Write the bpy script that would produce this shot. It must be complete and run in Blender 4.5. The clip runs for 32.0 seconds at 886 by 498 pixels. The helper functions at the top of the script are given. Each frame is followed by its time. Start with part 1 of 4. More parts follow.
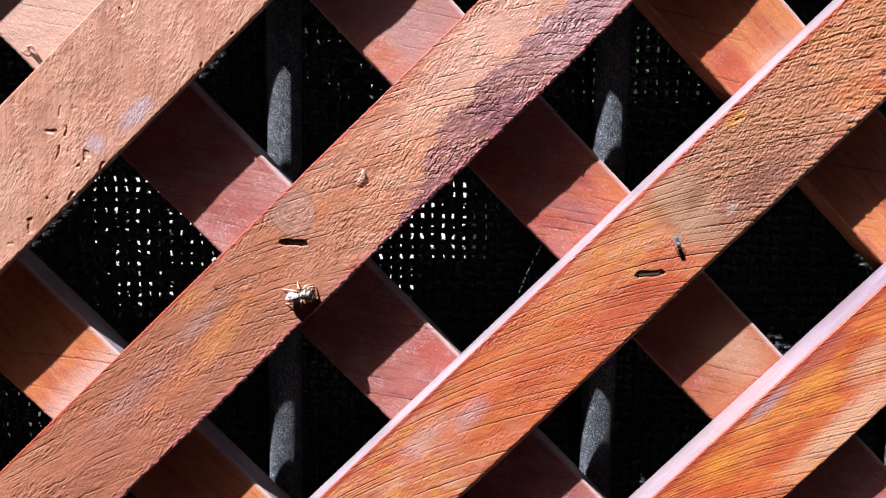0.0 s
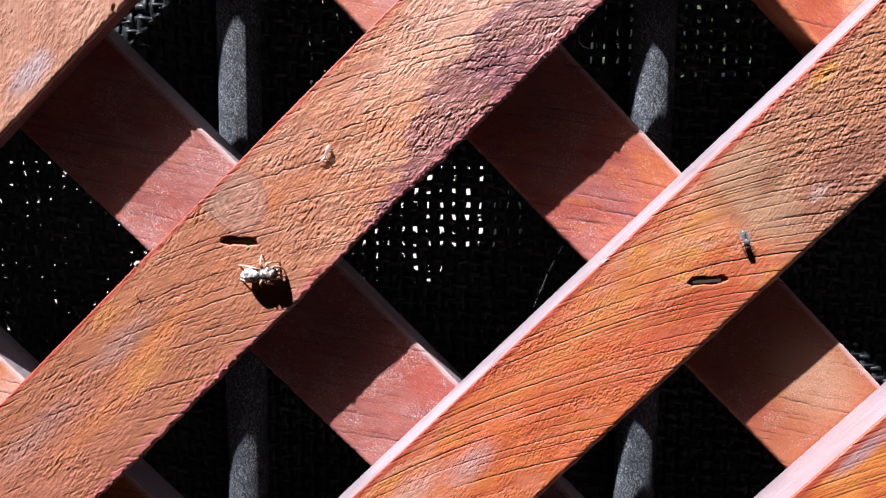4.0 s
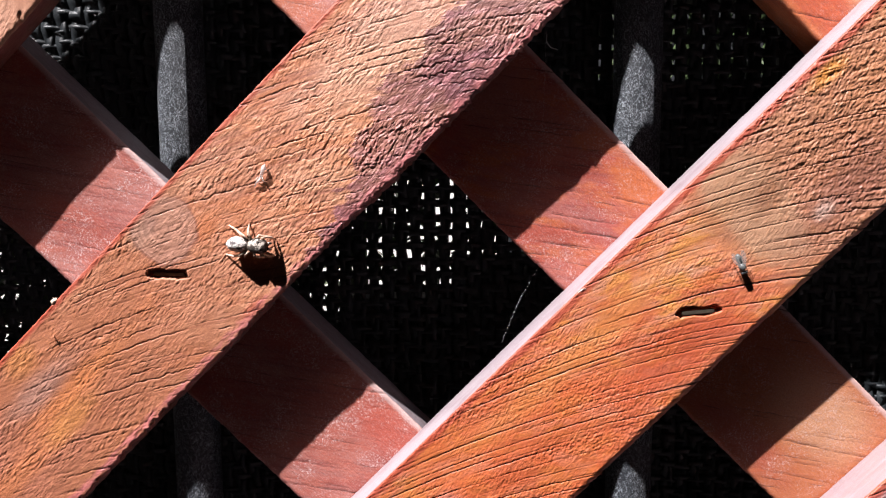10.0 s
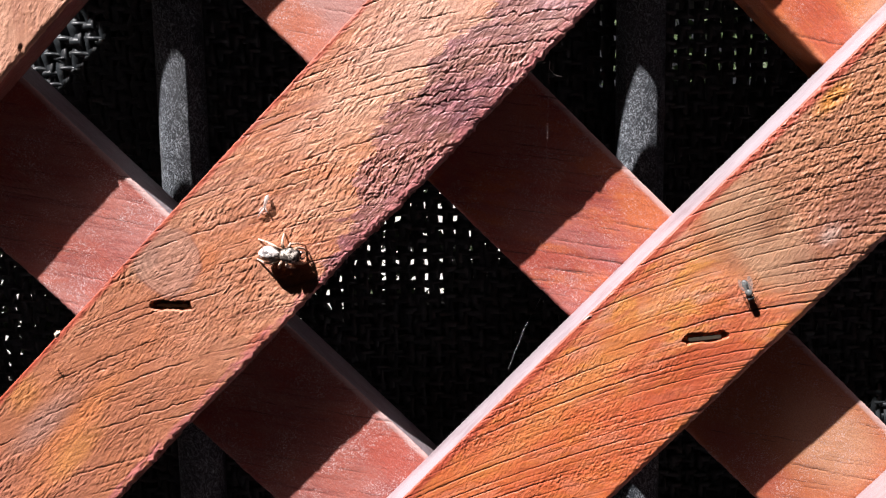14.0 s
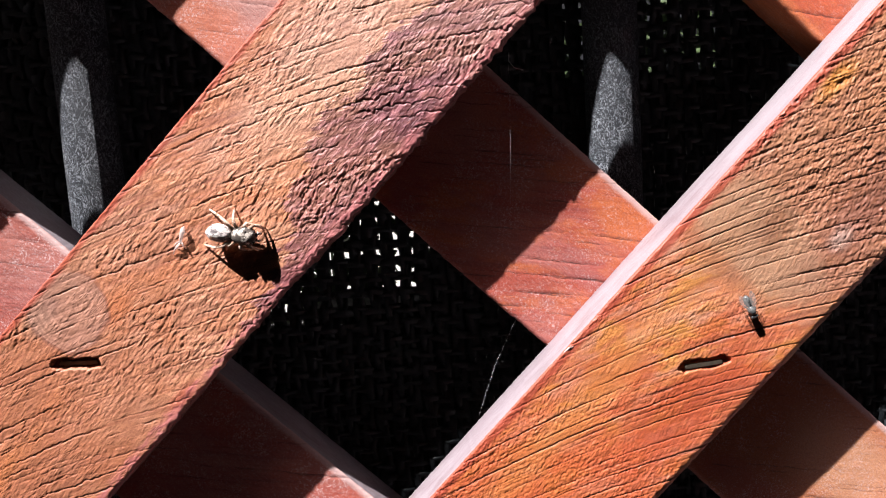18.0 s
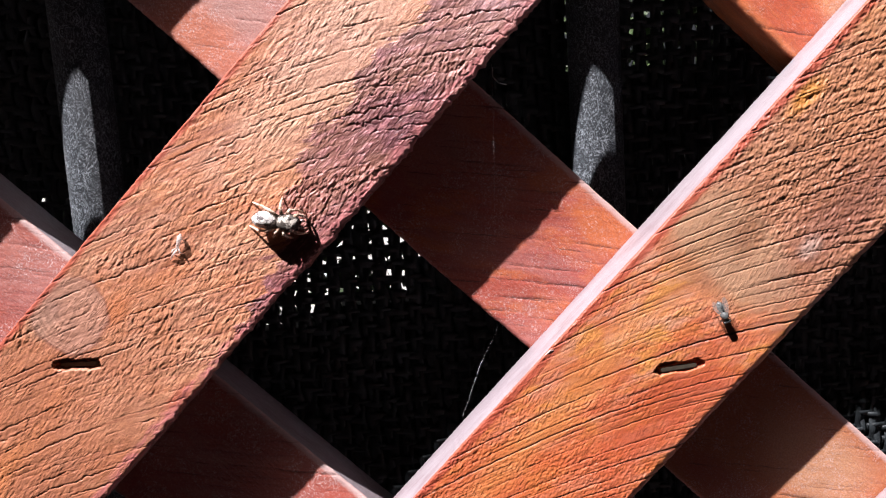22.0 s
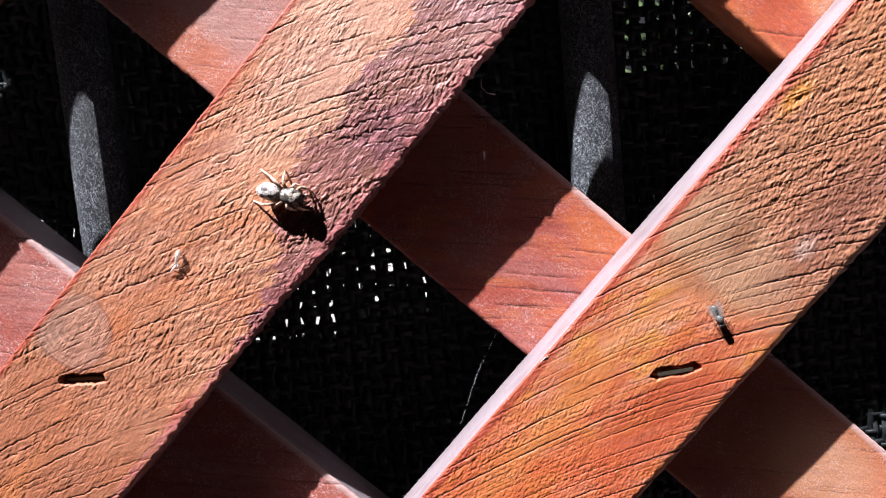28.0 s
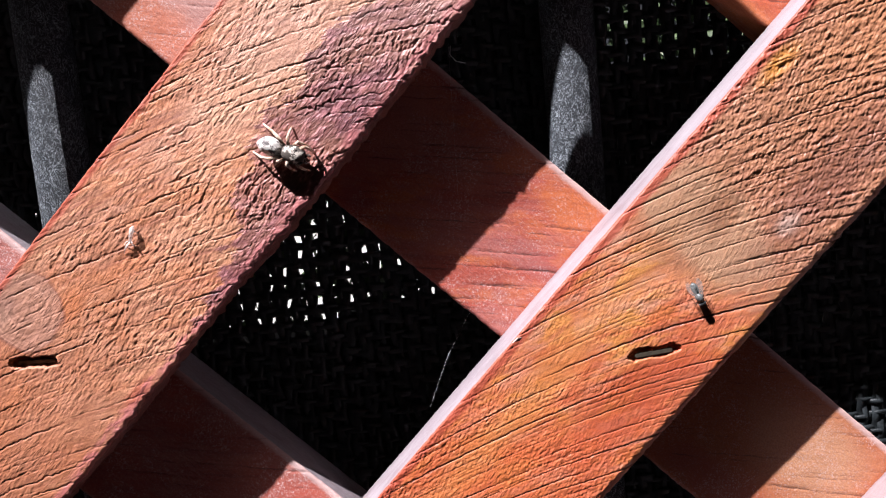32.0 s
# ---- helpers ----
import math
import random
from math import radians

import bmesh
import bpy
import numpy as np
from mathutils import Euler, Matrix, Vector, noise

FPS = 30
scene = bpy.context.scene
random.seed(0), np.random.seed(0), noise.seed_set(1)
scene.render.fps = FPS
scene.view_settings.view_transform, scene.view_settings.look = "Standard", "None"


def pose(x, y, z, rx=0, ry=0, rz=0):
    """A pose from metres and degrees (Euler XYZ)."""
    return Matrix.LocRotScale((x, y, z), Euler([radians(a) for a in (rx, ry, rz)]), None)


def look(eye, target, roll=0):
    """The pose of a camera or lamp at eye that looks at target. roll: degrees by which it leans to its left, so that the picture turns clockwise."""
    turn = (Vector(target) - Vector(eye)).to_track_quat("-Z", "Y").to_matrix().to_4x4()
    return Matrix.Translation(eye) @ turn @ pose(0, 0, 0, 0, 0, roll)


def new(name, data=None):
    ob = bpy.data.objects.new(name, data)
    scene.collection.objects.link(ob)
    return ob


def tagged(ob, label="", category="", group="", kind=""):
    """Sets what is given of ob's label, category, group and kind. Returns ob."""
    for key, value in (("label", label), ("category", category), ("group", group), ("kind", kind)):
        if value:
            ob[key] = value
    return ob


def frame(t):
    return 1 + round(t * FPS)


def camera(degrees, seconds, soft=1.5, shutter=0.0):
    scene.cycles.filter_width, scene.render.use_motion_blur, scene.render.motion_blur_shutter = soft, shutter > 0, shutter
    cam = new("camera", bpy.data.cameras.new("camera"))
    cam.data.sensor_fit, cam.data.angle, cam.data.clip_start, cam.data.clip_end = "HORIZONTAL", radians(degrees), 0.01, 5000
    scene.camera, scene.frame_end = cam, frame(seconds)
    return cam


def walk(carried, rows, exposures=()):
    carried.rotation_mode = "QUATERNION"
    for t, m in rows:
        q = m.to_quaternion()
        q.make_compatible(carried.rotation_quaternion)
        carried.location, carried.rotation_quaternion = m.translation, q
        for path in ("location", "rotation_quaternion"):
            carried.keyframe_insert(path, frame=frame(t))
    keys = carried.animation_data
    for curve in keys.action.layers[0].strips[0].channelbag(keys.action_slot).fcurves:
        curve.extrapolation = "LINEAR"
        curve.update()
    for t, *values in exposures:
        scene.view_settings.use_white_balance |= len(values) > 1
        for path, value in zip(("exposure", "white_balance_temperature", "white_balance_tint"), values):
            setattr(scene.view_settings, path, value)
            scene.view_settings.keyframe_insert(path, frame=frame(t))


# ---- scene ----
cam = camera(57.81, 32.0, soft=1.2)
PATH = [
    (0, (0.01516, -0.24138, 0.02314), (-0.04582, 0.75129, -0.08112), -44.267),
    (0.5, (0.02323, -0.21262, 0.01719), (-0.06900, 0.77850, -0.07868), -45.359),
    (1, (0.01920, -0.19719, 0.01590), (-0.07084, 0.79411, -0.08009), -44.660),
    (1.5, (0.01763, -0.19432, 0.01542), (-0.07240, 0.79682, -0.08221), -44.332),
    (2, (0.01713, -0.19297, 0.01434), (-0.07873, 0.79849, -0.07410), -44.114),
    (2.5, (0.01814, -0.19302, 0.01483), (-0.08948, 0.79743, -0.07136), -44.181),
    (3, (0.02195, -0.18970, 0.01204), (-0.07372, 0.80187, -0.07538), -44.465),
    (3.5, (0.01896, -0.18477, 0.01321), (-0.07443, 0.80655, -0.07931), -44.543),
    (5.5, (0.02157, -0.18223, 0.01584), (-0.07646, 0.80869, -0.07621), -44.949),
    (6, (0.02214, -0.17757, 0.01431), (-0.06921, 0.81335, -0.08433), -44.910),
    (6.5, (0.02313, -0.17345, 0.01267), (-0.07047, 0.81781, -0.08031), -45.740),
    (7, (0.02584, -0.17088, 0.01157), (-0.08205, 0.82048, -0.06300), -46.194),
    (7.5, (0.02703, -0.16612, 0.00962), (-0.07628, 0.82585, -0.06337), -45.822),
    (8, (0.02708, -0.16369, 0.00751), (-0.07108, 0.82935, -0.05760), -45.522),
    (8.5, (0.02724, -0.15931, 0.00580), (-0.06841, 0.83375, -0.06269), -45.467),
    (9, (0.03075, -0.15767, 0.00531), (-0.06425, 0.83521, -0.06657), -45.513),
    (9.5, (0.03149, -0.16110, 0.00785), (-0.06935, 0.83142, -0.06097), -45.748),
    (10, (0.02976, -0.16140, 0.00620), (-0.07342, 0.83045, -0.06856), -45.524),
    (10.5, (0.02919, -0.16155, 0.00914), (-0.07576, 0.83031, -0.06293), -45.662),
    (11, (0.03109, -0.16083, 0.00710), (-0.06942, 0.83138, -0.06652), -45.527),
    (11.5, (0.03061, -0.16286, 0.00662), (-0.07105, 0.82920, -0.06734), -45.516),
    (12, (0.03206, -0.16376, 0.00800), (-0.06725, 0.82860, -0.06528), -45.669),
    (12.5, (0.03159, -0.16313, 0.00714), (-0.07105, 0.82868, -0.06890), -45.574),
    (13, (0.02997, -0.16259, 0.00848), (-0.07268, 0.82958, -0.06276), -45.734),
    (13.5, (0.03163, -0.16095, 0.00865), (-0.06874, 0.83144, -0.06267), -45.875),
    (15.5, (0.03276, -0.15745, 0.01487), (-0.06624, 0.83474, -0.06105), -47.137),
    (16, (0.03390, -0.15344, 0.01159), (-0.05697, 0.83858, -0.07584), -47.280),
    (16.5, (0.03720, -0.14800, 0.01041), (-0.05030, 0.84381, -0.08268), -48.086),
    (17, (0.03627, -0.14492, 0.00935), (-0.04523, 0.84699, -0.08802), -48.250),
    (17.5, (0.03769, -0.13939, 0.00968), (-0.04025, 0.85254, -0.09031), -48.577),
    (18, (0.03651, -0.13557, 0.01077), (-0.04266, 0.85551, -0.09646), -49.117),
    (18.5, (0.03771, -0.13457, 0.01100), (-0.04235, 0.85584, -0.10157), -49.756),
    (19, (0.03656, -0.13560, 0.01404), (-0.04221, 0.85544, -0.09379), -49.568),
    (19.5, (0.03616, -0.13450, 0.01063), (-0.04941, 0.85554, -0.10114), -49.293),
    (20, (0.03296, -0.13560, 0.01062), (-0.05401, 0.85437, -0.10070), -48.887),
    (20.5, (0.03725, -0.13568, 0.00982), (-0.04543, 0.85466, -0.10150), -48.953),
    (21, (0.03791, -0.13674, 0.00936), (-0.04459, 0.85402, -0.09823), -49.169),
    (21.5, (0.03945, -0.13943, 0.01051), (-0.04078, 0.85138, -0.09839), -49.137),
    (22, (0.03977, -0.14145, 0.01038), (-0.04053, 0.84951, -0.09710), -48.920),
    (22.5, (0.04005, -0.14158, 0.00860), (-0.04226, 0.84924, -0.09857), -48.904),
    (23, (0.03970, -0.14096, 0.01071), (-0.04268, 0.85029, -0.09246), -49.077),
    (23.5, (0.04082, -0.14128, 0.01048), (-0.04102, 0.84961, -0.09647), -48.920),
    (24, (0.04036, -0.13963, 0.00831), (-0.04332, 0.85135, -0.09633), -48.781),
    (24.5, (0.03746, -0.13732, 0.00738), (-0.04796, 0.85345, -0.09788), -48.715),
    (26.5, (0.03920, -0.14016, 0.00167), (-0.05432, 0.85290, -0.06964), -48.577),
    (27, (0.04242, -0.14168, 0.00353), (-0.04598, 0.85195, -0.06636), -49.246),
    (27.5, (0.04314, -0.14335, 0.00441), (-0.04627, 0.85018, -0.06573), -49.617),
    (28, (0.04404, -0.14316, 0.00566), (-0.05017, 0.84972, -0.06713), -50.307),
    (28.5, (0.04410, -0.14166, 0.00458), (-0.05097, 0.85116, -0.06803), -50.476),
    (29, (0.04360, -0.14081, 0.00321), (-0.04955, 0.85210, -0.07070), -50.318),
    (29.5, (0.04403, -0.13947, 0.00398), (-0.04801, 0.85346, -0.07104), -50.558),
    (30, (0.04511, -0.13883, 0.00335), (-0.05043, 0.85365, -0.07310), -50.802),
    (30.5, (0.04485, -0.13780, 0.00176), (-0.05107, 0.85468, -0.07428), -50.667),
    (31, (0.04438, -0.13927, 0.00154), (-0.05099, 0.85324, -0.07488), -50.488),
    (31.5, (0.04681, -0.13853, 0.00013), (-0.05168, 0.85367, -0.07637), -50.548),
    (32, (0.04446, -0.13705, -0.00087), (-0.05397, 0.85491, -0.08051), -50.443),
]
LATTICE = pose(0, 0, 1.2, 0, -45, 0)
walk(cam, [(t, LATTICE @ look(eye, target, roll)) for t, eye, target, roll in PATH], [
    (0, 1.5, 6050, 10), (7, 1.5, 6300, 10), (12, 1.5, 6600, 10), (18, 1.5, 6550, 10), (24, 1.5, 6350, 10), (32, 1.5, 6250, 10)])

# ---- world, sun ----
SUN_WAY = LATTICE.to_3x3() @ Vector((-0.85, 1.0, -2.57)).normalized()   # the way the sunlight travels
world = bpy.data.worlds.new("world")
scene.world = world
world.use_nodes = True
wn = world.node_tree.nodes
sky = wn.new("ShaderNodeTexSky")
sky.sky_type, sky.sun_disc = "NISHITA", False
sky.sun_elevation = math.asin(-SUN_WAY.z)
sky.sun_rotation = math.atan2(-SUN_WAY.x, -SUN_WAY.y)
wn["Background"].inputs["Strength"].default_value = 0.001
world.node_tree.links.new(sky.outputs[0], wn["Background"].inputs["Color"])
sun = new("sun", bpy.data.lights.new("sun", "SUN"))
sun.data.energy, sun.data.angle, sun.data.color = 5.0, radians(0.53), (1.0, 0.95, 0.965)
sun.matrix_world = Matrix.Translation((0, 0, 6)) @ SUN_WAY.to_track_quat("-Z", "Y").to_matrix().to_4x4()


# ---- small helpers ----
def nodes(name):
    """A material with its node tree, its shader and a short way to add and link nodes."""
    m = bpy.data.materials.new(name)
    m.use_nodes = True
    tree = m.node_tree
    return m, tree, tree.nodes["Principled BSDF"]


class Net:
    """Adds nodes to a tree and links them."""

    def __init__(self, tree):
        self.tree = tree

    def put(self, where, value):
        if isinstance(value, bpy.types.NodeSocket):
            self.tree.links.new(value, where)
        elif value is not None:
            where.default_value = value

    def math(self, op, a, b=None, c=None, clamp=False):
        n = self.tree.nodes.new("ShaderNodeMath")
        n.operation, n.use_clamp = op, clamp
        for i, v in enumerate((a, b, c)):
            self.put(n.inputs[i], v)
        return n.outputs[0]

    def xyz(self, x, y, z):
        n = self.tree.nodes.new("ShaderNodeCombineXYZ")
        for i, v in enumerate((x, y, z)):
            self.put(n.inputs[i], v)
        return n.outputs[0]

    def split(self, v):
        n = self.tree.nodes.new("ShaderNodeSeparateXYZ")
        self.put(n.inputs[0], v)
        return n.outputs

    def noise(self, vec, scale, detail=3.0, rough=0.55, warp=0.0):
        n = self.tree.nodes.new("ShaderNodeTexNoise")
        self.put(n.inputs["Vector"], vec)
        n.inputs["Scale"].default_value, n.inputs["Detail"].default_value = scale, detail
        n.inputs["Roughness"].default_value, n.inputs["Distortion"].default_value = rough, warp
        return n.outputs["Fac"]

    def cells(self, vec, scale, feature="F1"):
        n = self.tree.nodes.new("ShaderNodeTexVoronoi")
        n.feature = feature
        self.put(n.inputs["Vector"], vec)
        n.inputs["Scale"].default_value = scale
        return n.outputs["Distance"]

    def step(self, v, lo, hi, a=0.0, b=1.0):
        n = self.tree.nodes.new("ShaderNodeMapRange")
        n.interpolation_type = "SMOOTHSTEP"
        self.put(n.inputs[0], v)
        for i, q in enumerate((lo, hi, a, b)):
            n.inputs[i + 1].default_value = q
        return n.outputs[0]

    def mix(self, f, a, b, how="MIX"):
        n = self.tree.nodes.new("ShaderNodeMix")
        n.data_type, n.blend_type = "RGBA", how
        self.put(n.inputs[0], f)
        for i, v in ((6, a), (7, b)):
            self.put(n.inputs[i], (*v, 1) if isinstance(v, tuple) and len(v) == 3 else v)
        return n.outputs[2]

    def bump(self, height, distance, strength=1.0, normal=None):
        n = self.tree.nodes.new("ShaderNodeBump")
        n.inputs["Strength"].default_value, n.inputs["Distance"].default_value = strength, distance
        self.put(n.inputs["Height"], height)
        self.put(n.inputs["Normal"], normal)
        return n.outputs[0]

    def spot(self, u, v, u0, v0, ru, rv, warp, soft=0.4):
        """1 inside an oval stain at (u0, v0), with an outline that warp makes uneven."""
        a = self.math("DIVIDE", self.math("SUBTRACT", u, u0), ru)
        b = self.math("DIVIDE", self.math("SUBTRACT", v, v0), rv)
        d = self.math("SQRT", self.math("ADD", self.math("MULTIPLY", a, a), self.math("MULTIPLY", b, b)))
        d = self.math("ADD", d, self.math("MULTIPLY", self.math("SUBTRACT", warp, 0.5), 1.1))
        return self.step(d, 1.0 - soft, 1.0 + soft, 1.0, 0.0)


def part(name, bm, material, parent, label="", m=None):
    """Links a bmesh (or a mesh) as one mesh object under a thing or a part."""
    if isinstance(bm, bpy.types.Mesh):
        me = bm
    else:
        me = bpy.data.meshes.new(name)
        bm.to_mesh(me)
        bm.free()
    if material and not me.materials:
        me.materials.append(material)
    ob = new(name, me)
    ob.parent = parent
    if m is not None:
        ob.matrix_local = m
    return tagged(ob, label)


def smooth(me):
    for p in me.polygons:
        p.use_smooth = True
    return me


def grid_mesh(name, verts, faces, shade=True):
    me = bpy.data.meshes.new(name)
    me.from_pydata(verts, [], faces)
    me.update()
    return smooth(me) if shade else me


def tube_bm(points, radii, sides=8, bm=None):
    """A round limb through points, capped."""
    bm = bm or bmesh.new()
    pts = [Vector(p) for p in points]
    rings = []
    for i, p in enumerate(pts):
        d = (pts[min(i + 1, len(pts) - 1)] - pts[max(i - 1, 0)]).normalized()
        a = d.orthogonal().normalized()
        b = d.cross(a)
        rings.append([bm.verts.new(p + radii[i] * (math.cos(k * math.tau / sides) * a + math.sin(k * math.tau / sides) * b)) for k in range(sides)])
        if i:
            # keep the rings from twisting
            best = min(range(sides), key=lambda s: (rings[-1][s].co - rings[-2][0].co).length)
            rings[-1] = rings[-1][best:] + rings[-1][:best]
            back = rings[-1][:1] + rings[-1][:0:-1]
            if (rings[-1][1].co - rings[-2][1].co).length > (back[1].co - rings[-2][1].co).length:
                rings[-1] = back
            for k in range(sides):
                bm.faces.new((rings[-2][k], rings[-2][(k + 1) % sides], rings[-1][(k + 1) % sides], rings[-1][k]))
    bm.faces.new(rings[0][::-1])
    bm.faces.new(rings[-1])
    bmesh.ops.recalc_face_normals(bm, faces=bm.faces[:])
    for f in bm.faces:
        f.smooth = True
    return bm


def blob_bm(centre, radii, bumps=0.0, seed=0.0, bm=None, sub=3):
    """A rounded body, with uneven skin where bumps is above zero."""
    own = bmesh.new()
    bmesh.ops.create_icosphere(own, subdivisions=sub, radius=1.0)
    for v in own.verts:
        k = 1.0 + bumps * noise.noise(v.co * 2.3 + Vector((seed, 0, 0)))
        v.co = Vector(centre) + Vector((v.co.x * radii[0] * k, v.co.y * radii[1] * k, v.co.z * radii[2] * k))
    for f in own.faces:
        f.smooth = True
    if bm is None:
        return own
    me = bpy.data.meshes.new("tmp")
    own.to_mesh(me)
    own.free()
    bm.from_mesh(me)
    bpy.data.meshes.remove(me)
    return bm


# ---- materials ----
def wood(name, light, mid, dark, slope, bend, stains=(), crack=1.0, wrinkle=1.0, seed=0.0, worn=None, dust=0.0, lean=0.0, fan=0.0, rim=None, streak=0.0, gloss=0.5, grain=1.0, knot=None, hem=None, mottle=(), rings=0.0):
    """Weathered, stained hardwood. Growth rings cross the batten at a slant (slope, bend, fan);
    the open splits are coloured dark for dirt and shade, and the raised fibres between them lean by lean degrees. worn:
    a dark worn zone along the lower edge, with a pale sheen painted on one end. rim: (height, colour) of the upper
    arris."""
    m, tree, shader = nodes(name)
    k = Net(tree)
    co = tree.nodes.new("ShaderNodeTexCoord").outputs["Object"]
    u, y, v = k.split(co)
    here = k.xyz(k.math("ADD", u, seed), y, v)
    big = k.noise(here, 22.0, 1.0)
    across = v
    if fan:
        across = k.math("MULTIPLY", k.math("LOGARITHM", k.math("MAXIMUM", k.math("SUBTRACT", 1.0, k.math("MULTIPLY", v, fan / slope)), 0.05), math.e), -slope / fan)
    ring = k.math("ADD", across, k.math("ADD", k.math("MULTIPLY", u, slope), k.math("MULTIPLY", k.math("MULTIPLY", u, u), bend)))
    ring = k.math("ADD", ring, k.math("MULTIPLY", big, 0.003))
    along = k.math("ADD", u, k.math("MULTIPLY", v, -slope))
    fine = k.noise(here, 1400.0, 3.0, 0.65)
    ragged = k.noise(here, 120.0, 5.0, 0.7)
    # soft and hard wood between the lines
    band = k.noise(k.xyz(k.math("ADD", k.math("MULTIPLY", along, 0.08), seed + 1.0), k.math("MULTIPLY", y, 0.3), ring), 520.0, 4.0, 0.7)
    wide = k.noise(k.xyz(k.math("ADD", k.math("MULTIPLY", along, 0.35), seed + 2.0), y, ring), 75.0, 4.0, 0.62)
    # short ribs of raised fibre
    c, s = math.cos(radians(lean)), math.sin(radians(lean))
    a = k.math("ADD", k.math("MULTIPLY", u, c), k.math("MULTIPLY", v, s))
    b = k.math("SUBTRACT", k.math("MULTIPLY", v, c), k.math("MULTIPLY", u, s))
    rib = k.noise(k.xyz(k.math("ADD", k.math("MULTIPLY", a, 0.3), seed), y, b), 1800.0, 2.0, 0.6, 0.4)
    clump = k.noise(k.xyz(k.math("ADD", k.math("MULTIPLY", a, 0.35), seed), y, b), 900.0, 3.0, 0.6, 0.4)
    tiny = k.noise(here, 4200.0, 2.0, 0.6)
    patchy = k.step(k.noise(here, 130.0, 4.0, 0.6), 0.36, 0.62, 0.15, 1.25)
    col = k.mix(k.step(wide, 0.38, 0.60), mid, light)
    col = k.mix(k.math("MULTIPLY", k.step(band, 0.46, 0.70), 0.55 * grain), col, dark)
    if rings:
        # dark late wood along the rings, here and there
        sway = k.noise(k.xyz(k.math("ADD", k.math("MULTIPLY", along, 0.12), seed), k.math("MULTIPLY", y, 0.2), ring), 110.0, 1.0, 0.5)
        turns = k.math("ADD", k.math("MULTIPLY", ring, 430.0), k.math("ADD", k.math("MULTIPLY", sway, 2.6), k.math("MULTIPLY", ragged, 0.35)))
        late = k.step(k.math("ABSOLUTE", k.math("SUBTRACT", k.math("FRACT", turns), 0.5)), 0.02, 0.17, 1.0, 0.0)
        come = k.step(k.noise(k.xyz(k.math("ADD", k.math("MULTIPLY", along, 0.12), seed + 9.0), y, ring), 330.0, 3.0, 0.6), 0.40, 0.60)
        col = k.mix(k.math("MULTIPLY", k.math("MULTIPLY", late, come), rings), col, dark)
    if streak:
        # long bleached and deep-stained streaks side by side
        vein = k.noise(k.xyz(k.math("ADD", k.math("MULTIPLY", along, 0.06), seed + 5.0), y, ring), 900.0, 3.0, 0.7)
        col = k.mix(k.math("MULTIPLY", k.step(vein, 0.52, 0.68), streak), col, tuple(min(1.0, 1.25 * q + 0.05) for q in light))
    for i, (size, colour, much) in enumerate(mottle):
        # blotches of another stain that took unevenly, drawn out a little along the rings
        spread = k.noise(k.xyz(k.math("ADD", k.math("MULTIPLY", along, 0.45), seed + 7.0 + i), y, ring), size, 4.0, 0.66, 0.3)
        col = k.mix(k.step(spread, 0.47, 0.62, 0.0, much), col, colour)
    for u0, v0, ru, rv, colour, much, soft in stains:
        col = k.mix(k.math("MULTIPLY", k.spot(u, v, u0, v0, ru, rv, ragged, soft), much), col, colour)
    height_gain = k.math("MULTIPLY", patchy, wrinkle)
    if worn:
        u0, u1, v0, v1, colour, pale, (f0, f1, sheen_pale) = worn
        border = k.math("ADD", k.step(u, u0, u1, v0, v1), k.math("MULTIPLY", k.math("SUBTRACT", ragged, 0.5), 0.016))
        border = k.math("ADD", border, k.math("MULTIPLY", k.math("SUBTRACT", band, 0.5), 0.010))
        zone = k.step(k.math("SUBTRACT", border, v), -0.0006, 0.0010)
        # pink highlights of the ribs, mixed in as colour
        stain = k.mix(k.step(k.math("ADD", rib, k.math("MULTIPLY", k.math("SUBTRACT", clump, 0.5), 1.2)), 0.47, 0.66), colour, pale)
        # lilac sheen at the zone's upper end, painted into the colour
        stain = k.mix(k.math("MULTIPLY", k.step(u, f0, f1, 0.0, 0.75), k.step(clump, 0.38, 0.6, 0.4, 1.0)), stain, sheen_pale)
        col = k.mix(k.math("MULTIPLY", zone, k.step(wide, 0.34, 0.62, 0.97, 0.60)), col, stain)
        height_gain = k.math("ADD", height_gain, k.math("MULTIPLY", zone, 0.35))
    col = k.mix(k.math("MULTIPLY", k.step(tiny, 0.35, 0.65, 0.35, 0.0), grain), col, dark)
    # fibre crests mixed paler, a relief highlight in the colour
    col = k.mix(k.step(rib, 0.52, 0.70, 0.0, 0.14), col, light)
    if hem:
        at, colour = hem
        frayed = k.math("ADD", v, k.math("MULTIPLY", k.math("SUBTRACT", ragged, 0.5), 0.004))
        col = k.mix(k.math("MULTIPLY", k.step(frayed, at - 0.0004, at + 0.0006, 0.8, 0.0), k.step(clump, 0.4, 0.6, 0.3, 1.0)), col, colour)
    if knot:
        u0, v0, ru, rv, heart = knot
        a2, b2 = k.math("DIVIDE", k.math("SUBTRACT", u, u0), ru), k.math("DIVIDE", k.math("SUBTRACT", v, v0), rv)
        d = k.math("SQRT", k.math("ADD", k.math("MULTIPLY", a2, a2), k.math("MULTIPLY", b2, b2)))
        d = k.math("ADD", d, k.math("MULTIPLY", k.math("SUBTRACT", k.noise(here, 160.0, 2.0), 0.5), 0.5))
        d = k.math("ADD", d, k.math("MULTIPLY", k.math("SUBTRACT", fine, 0.5), 0.06))
        inner = k.mix(k.step(k.noise(k.xyz(k.math("MULTIPLY", d, 4.0), k.math("MULTIPLY", a2, 0.5), 0.0), 3.0, 3.0), 0.4, 0.62), heart, tuple(0.62 * q for q in heart))
        col = k.mix(k.step(d, 0.94, 1.02, 0.6, 0.0), col, inner)
